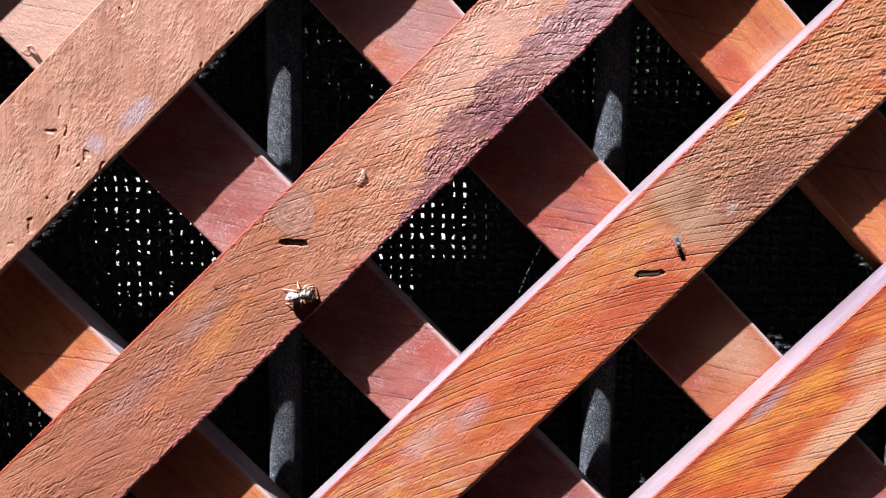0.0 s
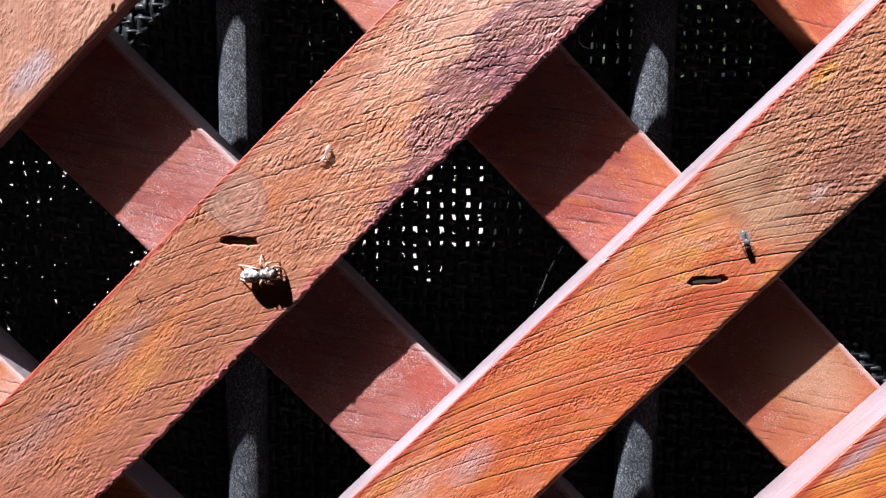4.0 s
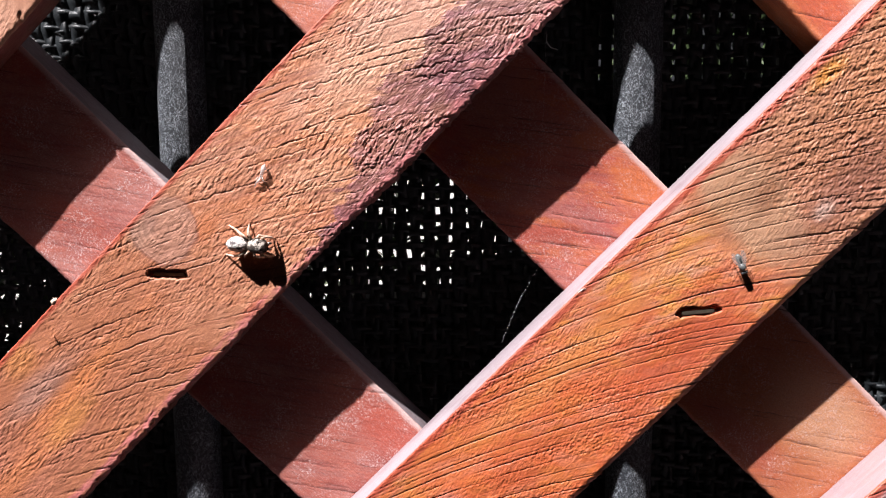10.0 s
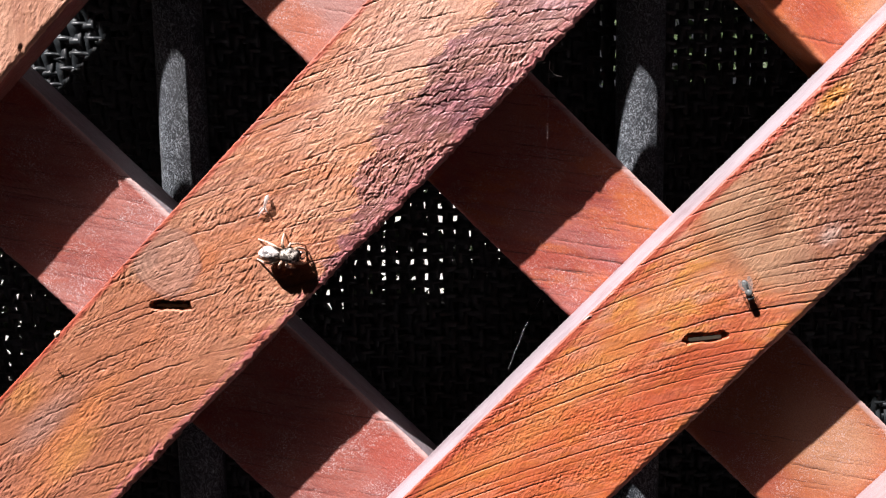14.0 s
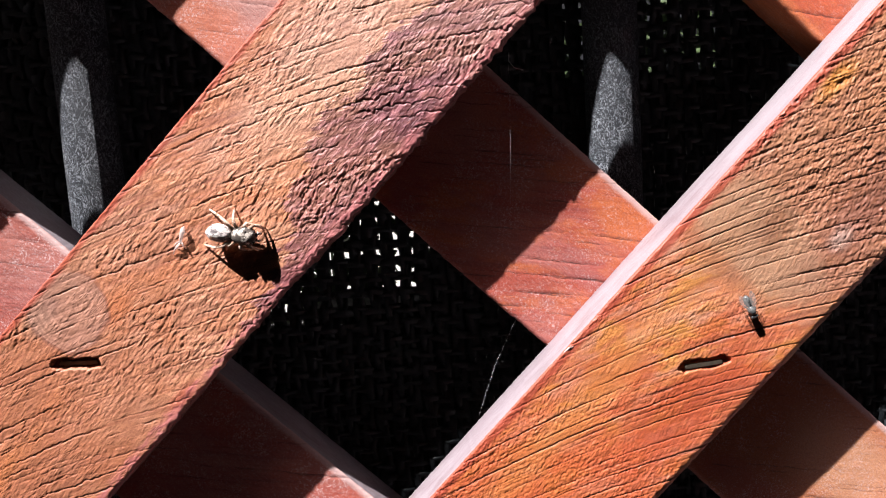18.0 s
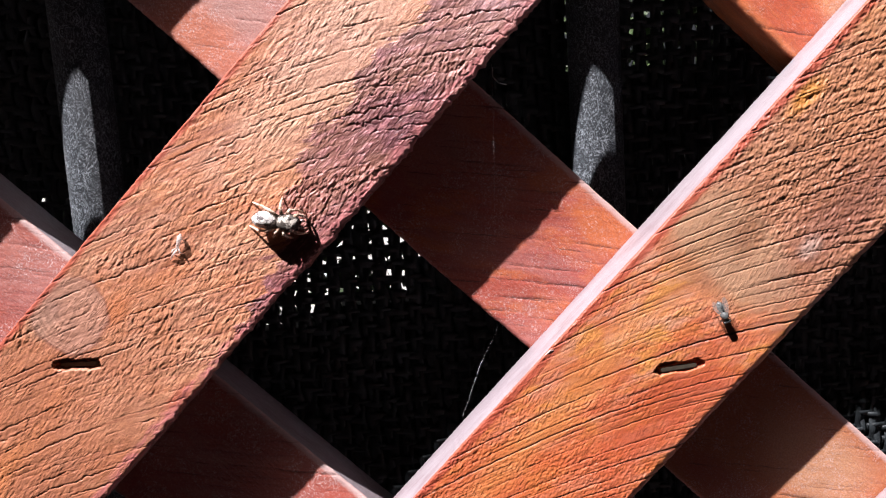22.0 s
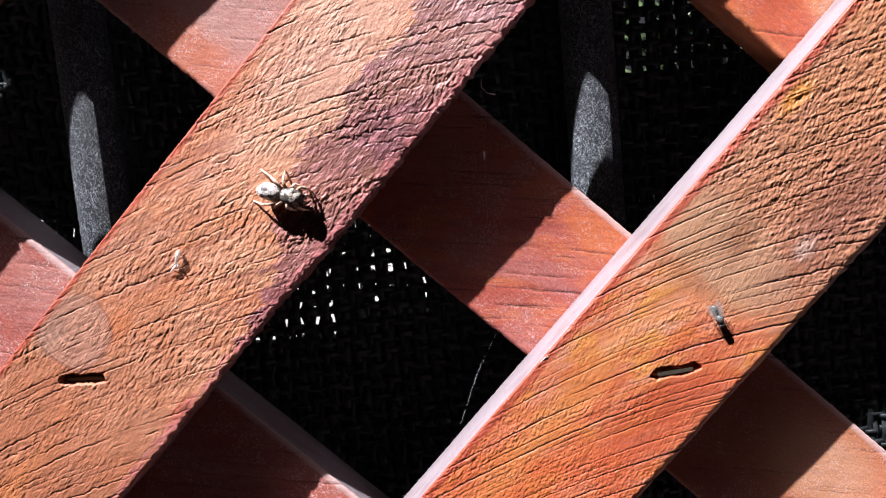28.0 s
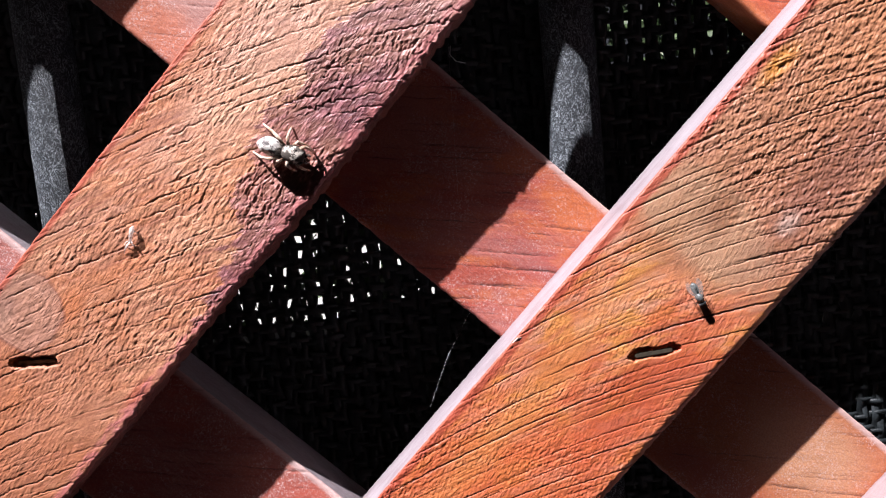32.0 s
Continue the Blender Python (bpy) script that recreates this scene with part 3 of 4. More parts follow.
def batten_mesh(name, length, width, thick, seed, mats, fine=(-0.15, 0.15, 0.00028), face=None, slot=None, frayed=1.0, low_edge=0.0008, undercut=0.0):
    """A sawn batten: x along it, z across it, front face at y = 0, worn arrises. The second material is its upper side. fine: the stretch along it that is finely shaped, and the step there.
    face: the numbers for weathered(). slot: a narrow hole that a staple gun punched, as (x, z, turn, half length, half height, squareness)."""
    h, r = width / 2, 0.00025
    fine0, fine1, step = fine
    zs = list(np.linspace(-h, h, int(width / step) + 1))
    if slot:
        zs = sorted(set([z for z in zs if abs(z - slot[1]) > 0.0042] + list(np.arange(slot[1] - 0.0042, slot[1] + 0.0042, 0.00014))))
    cols = len(zs) - 1
    prof = []
    for z in zs:
        q = low_edge if z < 0 else r
        e = max(0.0, abs(z) - (h - q)) / q
        prof.append((q * 0.6 * e * e, z))
    side = [(0.0007, h), (thick * 0.5, h), (thick - r, h), (thick, h - r)]
    prof += side + [(thick, r - h + undercut), (thick - r, undercut - h), (thick * 0.5, 0.5 * undercut - h), (0.0012, -h)]
    n = len(prof)
    xs, x = [], -length / 2
    while x < length / 2:
        xs.append(x)
        x += 0.00014 if slot and abs(x - slot[0]) < 0.0045 else step if fine0 < x < fine1 else 2.2 * step if abs(x) < 0.16 else 0.003
    xs.append(length / 2)
    X, Y = np.repeat(xs, n), np.tile([p[0] for p in prof], len(xs))
    Z = np.tile([p[1] for p in prof], len(xs))
    front = np.tile([1.0 if j <= cols else 0.0 for j in range(n)], len(xs))
    edge = np.clip((np.abs(Z) / h - 0.88) / 0.12, 0, 1)
    low = np.where(Z < 0, frayed, 0.12)
    dz = low * edge * (0.00030 * soft_noise(X * 1300, Y * 300, int(seed) + 20) + 0.0002 * soft_noise(X * 400, Y * 150, int(seed) + 21) + 0.0003 * soft_noise(X * 60, Z * 9, int(seed) + 22))
    d, crack_dark = weathered(X, Z, int(seed), *face)
    d, crack_dark = d * front, crack_dark * front
    if slot:
        su, sv, turn, long_, tall, square = slot
        c, s = math.cos(radians(turn)), math.sin(radians(turn))
        a, b = (X - su) * c + (Z - sv) * s, (Z - sv) * c - (X - su) * s
        a = a + 0.0004 * soft_noise(X * 800, Z * 1500, 31)
        reach = tall * np.clip(1.7 - 1.5 * np.abs(a / long_) ** square, 0, 1) + 0.00022 * soft_noise(X * 1700, Z * 1700, 32) + 0.00018 * soft_noise(X * 700, Z * 700, 33)
        inside = front * np.clip((reach - np.abs(b)) / 0.0002 + 0.5, 0, 1) * (np.abs(a) < long_)
        d = d - 0.0019 * inside
    verts = np.stack([X, Y - d, Z + dz], axis=1)
    nx = len(xs) - 1
    i, j = np.meshgrid(np.arange(nx), np.arange(n), indexing="ij")
    k = (j + 1) % n
    quads = np.stack([i * n + j, i * n + k, (i + 1) * n + k, (i + 1) * n + j], axis=-1).reshape(-1, 4)
    me = grid_mesh(name, verts.tolist(), quads.tolist() + [list(range(n))[::-1], [nx * n + q for q in range(n)]])
    me.attributes.new("crack_dark", "FLOAT", "POINT").data.foreach_set("value", crack_dark.astype(np.float32))
    for mat in mats:
        me.materials.append(mat)
    if len(mats) > 1:
        # third material: the lower sides, coloured dark for shade
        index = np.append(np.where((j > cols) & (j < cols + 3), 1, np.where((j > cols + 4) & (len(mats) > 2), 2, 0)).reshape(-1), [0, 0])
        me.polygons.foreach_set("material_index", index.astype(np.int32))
    return me


trellis = tagged(new("trellis_panel"), "weathered red-brown hardwood lattice trellis, diagonal battens stapled together", "trellis")
trellis.matrix_world = LATTICE
THICK = 0.0109
SLOT_SPIDER, SLOT_FLY = (-0.0306, 0.0034, -47.0, 0.0044, 0.0009, 6), (0.0405, -0.0044, -40.0, 0.0046, 0.0009, 3)
FACE_PALE = (-0.9, 0.0, 0.0, [(0.005, 0.00009, 0.00025, -0.25, 60, 1.0)], (0.00007, 14.0, 0.0010, 4.0), 0.00032)
FACE_SPIDER = (0.58, 0.85, 8.0, [(0.0020, 0.00011, 0.00034, 0.02, 65, 1.2), (0.0010, 0.00008, 0.00018, -0.08, 110, 1.2)], (0.000096, 7.0, 0.00082, 2.8), 0.0, (-0.012, 0.03, -0.0165, -0.002), None, [(-0.0242, 0.0102, 0.0068, 0.0070)])
FACE_FLY = (0.50, 0.8, 9.0, [(0.0020, 0.00009, 0.00042, 0.20, 24, 0.7), (0.0010, 0.00007, 0.00018, -0.02, 45, 0.8)], (0.000080, 10.0, 0.00066, 1.6), 0.0, None, (0.066, 0.076), [(0.061, 0.004, 0.008, 0.014)])
FACE_AMBER = (0.46, 0.8, 8.0, [(0.0011, 0.00011, 0.00015, 0.30, 20, 0.5), (0.0027, 0.00010, 0.00028, -0.10, 40, 0.8)], (0.000016, 5.0, 0.0008, 2.5))
FACE_BACK = (-0.7, 0.0, 0.0, [(0.0034, 0.00014, 0.00026, -0.02, 30, 0.8), (0.0011, 0.00012, 0.00008, -0.15, 60, 0.8)], (0.000012, 0.0, 0.0008, 3.0))
# centre across, width, material, slot, relief, what sets it apart
front_rows = [
    (0.2715, 0.031, wood_fly, None, FACE_FLY, ""),
    (0.1822, 0.031, wood_pale, None, FACE_PALE, ""),
    (0.1017, 0.0335, wood_pale, None, FACE_PALE, "pale tan batten, rough and pitted"),
    (0.0272, 0.0320, wood_spider, SLOT_SPIDER, FACE_SPIDER, "orange-brown batten with a plum-dark worn patch"),
    (-0.0475, 0.0315, wood_fly, SLOT_FLY, FACE_FLY, "deep orange batten with dark slanting cracks"),
    (-0.1207, 0.0300, wood_amber, None, FACE_AMBER, "amber batten with close dark grain"),
    (-0.1960, 0.0300, wood_fly, None, FACE_FLY, ""),
]
FINE = {2: (-0.15, 0.06, 0.00021), 3: (-0.055, 0.085, 0.00013), 4: (-0.02, 0.105, 0.00013), 5: (-0.06, 0.13, 0.00019)}
for i, (v, w, mat, slot, face, label) in enumerate(front_rows):
    seen = -0.13 < v < 0.11
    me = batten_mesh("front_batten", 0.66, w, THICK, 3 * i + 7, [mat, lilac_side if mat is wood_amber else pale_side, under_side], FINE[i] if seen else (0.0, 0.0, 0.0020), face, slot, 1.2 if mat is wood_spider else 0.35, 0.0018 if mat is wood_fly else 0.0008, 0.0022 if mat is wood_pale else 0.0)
    batten = part("front_batten", me, None, trellis, label, pose(0, 0, v))
    if slot:
        bm = bmesh.new()
        bmesh.ops.create_cube(bm, size=1.0, matrix=Matrix.Diagonal((0.0066, 0.0006, 0.0007, 1)))
        bmesh.ops.bevel(bm, geom=bm.edges[:], offset=0.0002, segments=2)
        part("staple", bm, steel, batten, "dull steel staple sunk in a slot", pose(slot[0], 0.0015 if mat is wood_spider else 0.0006, slot[1], 0, -slot[2], 0) @ pose(0, 0, -0.0002))
# a lifted splinter at the upper arris of the fly's batten
fly_batten = [b for b in trellis.children if b.name.startswith("front_batten") and "deep orange" in b.get("label", "")][0]
part("splinter", tube_bm([(0.0246, 0.0003, 0.0156), (0.0260, 0.0002, 0.0156), (0.0271, 0.0001, 0.0155), (0.0276, 0.0001, 0.0152), (0.0275, 0.0002, 0.0149)], [0.00008, 0.00016, 0.00019, 0.00016, 0.0001], 7), wood_back_dull, fly_batten, "lifted splinter")
back_rows = [(-0.265, wood_back_red), (-0.191, wood_back_dull), (-0.1131, wood_back_orange), (-0.0359, wood_back_dull), (0.0393, wood_back_red), (0.1135, wood_back_orange), (0.187, wood_back_red), (0.260, wood_back_dull)]
for i, (u, mat) in enumerate(back_rows):
    seen = -0.12 < u < 0.12
    me = batten_mesh("back_batten", 0.60, 0.0312, THICK, 50 + 5 * i, [mat, pale_side], (-0.15, 0.14, 0.00029) if seen else (0.0, 0.0, 0.002), FACE_BACK, None, 0.3)
    part("back_batten", me, None, trellis, "", pose(u, THICK + 0.0002, 0.02) @ pose(0, 0, 0, 0, 90, 0))


# ---- picket fence of round bars ----
fence = tagged(new("metal_fence"), "black painted metal fence of round upright bars, dusty", "fence")
fence.matrix_world = pose(0, 0.0418, 0)
for x in (-0.2833, -0.1680, -0.0527, 0.0609, 0.1760, 0.291):
    bm = tube_bm([(0, 0, 0.05), (0, 0, 0.8), (0, 0, 1.2), (0, 0, 1.6)], [0.0059] * 4, 24)
    part("bar", bm, bar_paint, fence, "", pose(x, 0, 0))
for z in (0.15, 1.55):
    bm = bmesh.new()
    bmesh.ops.create_cube(bm, size=1.0, matrix=Matrix.Diagonal((0.75, 0.024, 0.03, 1)))
    bmesh.ops.bevel(bm, geom=bm.edges[:], offset=0.003, segments=2)
    part("rail", bm, bar_paint, fence, "", pose(0, 0.003, z))


# ---- woven shade cloth ----
def yarn(verts, faces, pts, wide, flat, across):
    """A flattened yarn through pts: wide: half its width, flat: half its thickness, across the way of its width."""
    base, a = len(verts), Vector(across)
    ring = [(math.cos(j * math.tau / 5), math.sin(j * math.tau / 5)) for j in range(5)]
    for i, p in enumerate(pts):
        p = Vector(p)
        half = wide * (1.0 + 0.75 * noise.noise(Vector((p.x * 210, base * 0.37, p.z * 210))))
        verts.extend([p + a * (half * c) + Vector((0, flat * s, 0)) for c, s in ring])
    for i in range(len(pts) - 1):
        for j in range(5):
            s, e = base + 5 * i, base + 5 * i + 5
            faces.append((s + j, s + (j + 1) % 5, e + (j + 1) % 5, e + j))


PITCH = 0.0038
verts, faces = [], []
X0, X1, Z0, Z1 = -0.20, 0.21, 1.07, 1.34
ncol, nrow = int((X1 - X0) / PITCH), int((Z1 - Z0) / PITCH)
rng = random.Random(5)
for i in range(ncol):
    # two warp tapes that cross each other between the weft
    for twin in (-1, 1):
        off, half = rng.uniform(-1, 1) * 0.00018, 0.00108 * rng.uniform(0.85, 1.15)
        pts = []
        for j in range(3 * nrow):
            swing = math.cos(j * math.pi / 3 + (i % 2) * math.pi)
            x = X0 + PITCH * i + twin * (0.00060 + 0.00010 * swing) + off + 0.0003 * noise.noise(Vector((i * 3.1 + twin, j * 0.35, 0)))
            pts.append((x, 0.0005 * twin * swing, Z0 + PITCH * j / 3))
        yarn(verts, faces, pts, half, 0.0002, (1, 0, 0))
for j in range(nrow):
    # two weft tapes that twist about each other
    for twin in (-1, 1):
        half = 0.00080 * rng.uniform(0.8, 1.25)
        pts = []
        for i in range(3 * ncol):
            swing = math.cos(i * math.pi / 3 + (j % 2) * math.pi)
            z = Z0 + PITCH * j + twin * (0.00042 + 0.00012 * swing) + 0.0004 * noise.noise(Vector((i * 0.3, j * 3.3 + twin, 9)))
            pts.append((X0 + PITCH * i / 3, -0.0006 * twin * swing, z))
        yarn(verts, faces, pts, half, 0.0002, (0, 0, 1))
me = grid_mesh("shade_cloth", verts, faces)
cloth = tagged(part("shade_cloth", me, cloth_black, None, "", pose(0, 0.0505, 0)), "black open-weave shade cloth hung behind the fence", "shade cloth")

# the rest of the cloth, too far aside to show its mesh: solid, added to block light
for x0, x1, z0, z1 in ((-2.1, X0 + 0.002, -0.02, 2.44), (X1 - 0.006, 2.1, -0.02, 2.44), (X0 + 0.002, X1 - 0.006, -0.02, Z0 + 0.002), (X0 + 0.002, X1 - 0.006, Z1 - 0.006, 2.44)):
    bm = bmesh.new()
    bmesh.ops.create_cube(bm, size=1.0, matrix=Matrix.Translation(((x0 + x1) / 2, 0.0, (z0 + z1) / 2)) @ Matrix.Diagonal((x1 - x0, 0.0012, z1 - z0, 1)))
    bmesh.ops.bevel(bm, geom=bm.edges[:], offset=0.0004, segments=1)
    part("cloth_width", bm, cloth_black, cloth)

# ---- dark enclosure added to black out the cloth's holes, with gaps at the back ----
dimming_dark = plain("dark_dimming_board", (0.012, 0.014, 0.018), 0.7, 0.0, 26.0, 0.9, 0.001)
blocker_dark = plain("dark_blocker_boards", (0.045, 0.04, 0.038), 0.85, 0.0, 30.0, 0.4, 0.002)


def slab(name, lo, hi, material, label, category):
    bm = bmesh.new()
    size = [b - a for a, b in zip(lo, hi)]
    bmesh.ops.create_cube(bm, size=1.0, matrix=Matrix.Translation([(a + b) / 2 for a, b in zip(lo, hi)]) @ Matrix.Diagonal((*size, 1)))
    bmesh.ops.bevel(bm, geom=bm.edges[:], offset=0.004, segments=1)
    return tagged(part(name, bm, material, None), label, category, kind="structure")


# added sides, roof and back that keep light away from the cloth's rear
slab("side_blocker_west", (-2.1, 0.10, -0.05), (-2.0, 1.60, 2.4), blocker_dark, "unseen dark side wall added to keep light out behind the cloth", "wall")
slab("side_blocker_east", (2.0, 0.10, -0.05), (2.1, 1.60, 2.4), blocker_dark, "unseen dark side wall added to keep light out behind the cloth", "wall")
slab("roof_blocker", (-2.1, 0.10, 2.4), (2.1, 1.61, 2.46), blocker_dark, "unseen dark roof added to keep light out behind the cloth", "roof")
slab("back_blocker", (-0.06, 1.5, 1.172), (0.30, 1.6, 2.4), blocker_dark, "dark back wall with gaps, added to black out holes in the cloth", "wall")
slab("back_blocker", (-2.0, 1.5, 1.172), (-0.30, 1.6, 2.4), blocker_dark, "dark back wall with gaps, added to black out holes in the cloth", "wall")
slab("back_blocker", (-0.30, 1.5, 1.172), (-0.06, 1.6, 1.33), blocker_dark, "dark back wall with gaps, added to black out holes in the cloth", "wall")
slab("back_blocker", (-0.30, 1.5, 1.60), (-0.06, 1.6, 2.4), blocker_dark, "dark back wall with gaps, added to black out holes in the cloth", "wall")
slab("back_blocker", (0.30, 1.5, 1.52), (0.68, 1.6, 2.4), blocker_dark, "dark back wall with gaps, added to black out holes in the cloth", "wall")
slab("back_blocker", (0.68, 1.5, -0.05), (2.0, 1.6, 2.4), blocker_dark, "dark back wall with gaps, added to black out holes in the cloth", "wall")
slab("back_blocker", (0.17, 1.5, -0.05), (0.68, 1.6, 1.345), blocker_dark, "dark back wall with gaps, added to black out holes in the cloth", "wall")
for x0, x1, top in ((-0.74, -0.22, 0.86), (-0.22, 0.0, 0.91), (0.0, 0.17, 0.99)):
    slab("back_blocker", (x0, 1.5, -0.05), (x1, 1.6, top), blocker_dark, "dark back wall with gaps, added to black out holes in the cloth", "wall")
# added board that keeps the right-hand holes dim
slab("dimming_panel", (0.15, 2.28, -0.05), (1.3, 2.31, 2.1), dimming_dark, "dark board added to dim the holes before the right-hand gap", "panel")
slab("back_blocker", (-2.0, 1.5, -0.05), (-1.02, 1.6, 1.172), blocker_dark, "dark back wall with gaps, added to black out holes in the cloth", "wall")
slab("back_blocker", (-1.02, 1.5, -0.05), (-0.74, 1.6, 0.55), blocker_dark, "dark back wall with gaps, added to black out holes in the cloth", "wall")
# pale sunlit surface added as the bright background of the holes
slab("bright_backdrop", (-6.0, 4.2, -0.05), (6.0, 4.4, 2.0), backdrop_pale, "pale sunlit backdrop added to brighten holes in the cloth", "wall")
# unseen wall added to cut sky light, so shade on the trellis stays dark
slab("sky_blocker", (-4.0, -1.1, -0.05), (4.0, -1.0, 3.4), blocker_dark, "unseen dark wall added behind the camera to block sky light", "wall")


def leaf_heap(name, centre, size, count, leaf, material, label, category, seed=11):
    """A shrub: many small bent leaves on thin stems."""
    r = random.Random(seed)
    verts, faces = [], []
    for _ in range(count):
        p = Vector([c + s * r.gauss(0, 0.5) for c, s in zip(centre, size)])
        q = Euler((r.uniform(0, 6.3), r.uniform(0, 6.3), r.uniform(0, 6.3))).to_matrix()
        b = len(verts)
        s = leaf * r.uniform(0.6, 1.3)
        for c in ((0, 0, 0), (0.35, 0.05, 0.5), (0, -0.08, 1), (-0.35, 0.05, 0.5), (0, 0, 0.5)):
            verts.append(p + q @ (Vector(c) * s))
        faces += [(b, b + 1, b + 2, b + 4), (b, b + 4, b + 2, b + 3)]
    # thin stems that carry the leaves up from the ground
    for _ in range(12):
        top = Vector([c + s * r.gauss(0, 0.35) for c, s in zip(centre, size)])
        foot = Vector((centre[0] + 0.3 * (top.x - centre[0]), centre[1] + 0.3 * (top.y - centre[1]), -0.02))
        b = len(verts)
        for p, wide in ((foot, 0.008), (top, 0.002)):
            verts += [p + Vector((wide * math.cos(q), wide * math.sin(q), 0)) for q in (0.0, 2.1, 4.2)]
        faces += [(b + i, b + (i + 1) % 3, b + 3 + (i + 1) % 3, b + 3 + i) for i in range(3)]
    ob = part(name, grid_mesh(name, verts, faces, False), material, None)
    return tagged(ob, label, category, kind="stuff")


# shrubs added to break up and dim what shows through the cloth
leaf_heap("shrub", (-0.3, 2.0, 0.85), (1.4, 0.3, 0.42), 2600, 0.045, leaf_green, "loose green shrub added to break up the bright holes", "shrub")
leaf_heap("shrub", (-0.26, 2.3, 1.60), (0.36, 0.10, 0.36), 4000, 0.04, leaf_dark, "dense dark shrub added to dim the upper left holes", "shrub", 13)
leaf_heap("shrub", (0.72, 2.17, 1.54), (0.42, 0.08, 0.24), 900, 0.034, leaf_green, "sparse green shrub added for dim, uneven right-hand holes", "shrub", 14)
leaf_heap("shrub", (-0.95, 1.8, 0.88), (0.22, 0.12, 0.36), 3000, 0.028, leaf_green, "dense green shrub added to thin out the left holes", "shrub", 12)


# ---- spider ----
def hairy(name, pale, dark, scale, cover):
    """Short hair in two colours, in small blotches."""
    m, tree, shader = nodes(name)
    k = Net(tree)
    co = tree.nodes.new("ShaderNodeTexCoord").outputs["Object"]
    blot, hair = k.noise(co, scale, 3.0, 0.6), k.noise(co, 5200.0, 2.0)
    col = k.mix(k.step(k.math("ADD", blot, k.math("MULTIPLY", hair, 0.25)), cover, cover + 0.09), dark, pale)
    k.put(shader.inputs["Base Color"], col)
    k.put(shader.inputs["Normal"], k.bump(hair, 0.0002, 0.8))
    shader.inputs["Roughness"].default_value = 0.75
    return m


white_hair = hairy("white_hair_grey_spots", (0.76, 0.70, 0.66), (0.14, 0.12, 0.12), 1000.0, 0.52)
mixed_hair = hairy("grey_black_hair", (0.52, 0.46, 0.40), (0.07, 0.055, 0.045), 1000.0, 0.62)
leg_hair = hairy("tan_banded_hair", (0.62, 0.47, 0.37), (0.34, 0.20, 0.13), 900.0, 0.55)
eye_black = plain("black_spider_eye", (0.01, 0.01, 0.012), 0.12, 0.0, 900.0, 0.1, 0.0)
spider = tagged(new("jumping_spider"), "small grey-white jumping spider creeping over an orange-brown batten", "spider")
MM = 0.001
bm = blob_bm((-2.35 * MM, -0.2 * MM, 0.1 * MM), (2.3 * MM, 1.4 * MM, 1.5 * MM), 0.10, 2.0, sub=4)
for w in bm.verts:
    if w.co.x < -3.6 * MM:
        k = max(0.35, 1 - (-w.co.x / MM - 3.6) * 0.42)
        w.co.z, w.co.y = 0.1 * MM + (w.co.z - 0.1 * MM) * k, -0.1 * MM + (w.co.y + 0.1 * MM) * k
part("abdomen", bm, white_hair, spider, "white hairy abdomen with grey spots")
bm = blob_bm((1.9 * MM, -0.2 * MM, 0.0), (2.35 * MM, 1.4 * MM, 1.6 * MM), 0.08, 5.0, sub=4)
for w in bm.verts:
    if w.co.x > 3.4 * MM:
        w.co.x = 3.4 * MM + (w.co.x - 3.4 * MM) * 0.6
head = part("head", bm, mixed_hair, spider, "dark head with white hair patches")
part("waist", tube_bm([(-1.1 * MM, 0, 0.1 * MM), (-0.2 * MM, 0, 0.1 * MM)], [0.45 * MM] * 2, 8), mixed_hair, spider)
for x, y, z, r in ((3.85, -0.35, 0.36, 0.32), (3.85, -0.35, -0.36, 0.32), (3.5, -0.75, 0.9, 0.22), (3.5, -0.75, -0.9, 0.22), (2.2, -1.3, 0.85, 0.18), (2.2, -1.3, -0.85, 0.18)):
    part("eye", blob_bm((x * MM, y * MM, z * MM), (r * MM, r * MM, r * MM), sub=2), eye_black, head)
# knee, ankle and foot of each leg: ahead, outwards, side
legs = [
    ((0.0, 0.9), (-1.6, 2.0), (-3.2, 2.5), (-5.0, 2.9)), ((0.6, 1.0), (0.2, 2.4), (0.0, 3.3), (0.0, 4.3)),
    ((1.2, 1.1), (1.9, 2.3), (3.2, 2.3), (4.4, 1.8)), ((2.0, 0.9), (3.4, 1.8), (4.4, 1.5), (5.1, 0.8)),
    ((0.0, -0.8), (-1.7, -1.8), (-3.4, -2.0), (-5.2, -1.6)), ((0.5, -0.9), (-0.2, -1.9), (-0.6, -2.5), (-0.9, -3.1)),
    ((1.2, -0.9), (1.3, -2.0), (2.0, -2.5), (2.7, -2.7)), ((2.0, -0.8), (3.3, -1.5), (4.3, -1.7), (5.1, -1.6)),
]
leg_parts = []
for (x0, z0), (x1, z1), (x2, z2), (x3, z3) in legs:
    pts = [(x0 * MM, 0.3 * MM, z0 * MM), ((x0 + x1) / 2 * MM, -0.6 * MM, (z0 + z1) / 2 * MM), (x1 * MM, -0.7 * MM, z1 * MM), (x2 * MM, 0.5 * MM, z2 * MM), (x3 * MM, 1.75 * MM, z3 * MM)]
    leg = part("leg", tube_bm(pts, [0.28 * MM, 0.32 * MM, 0.29 * MM, 0.22 * MM, 0.13 * MM], 8), leg_hair, spider)
    leg_parts.append((leg, x0 * MM, z0 * MM))
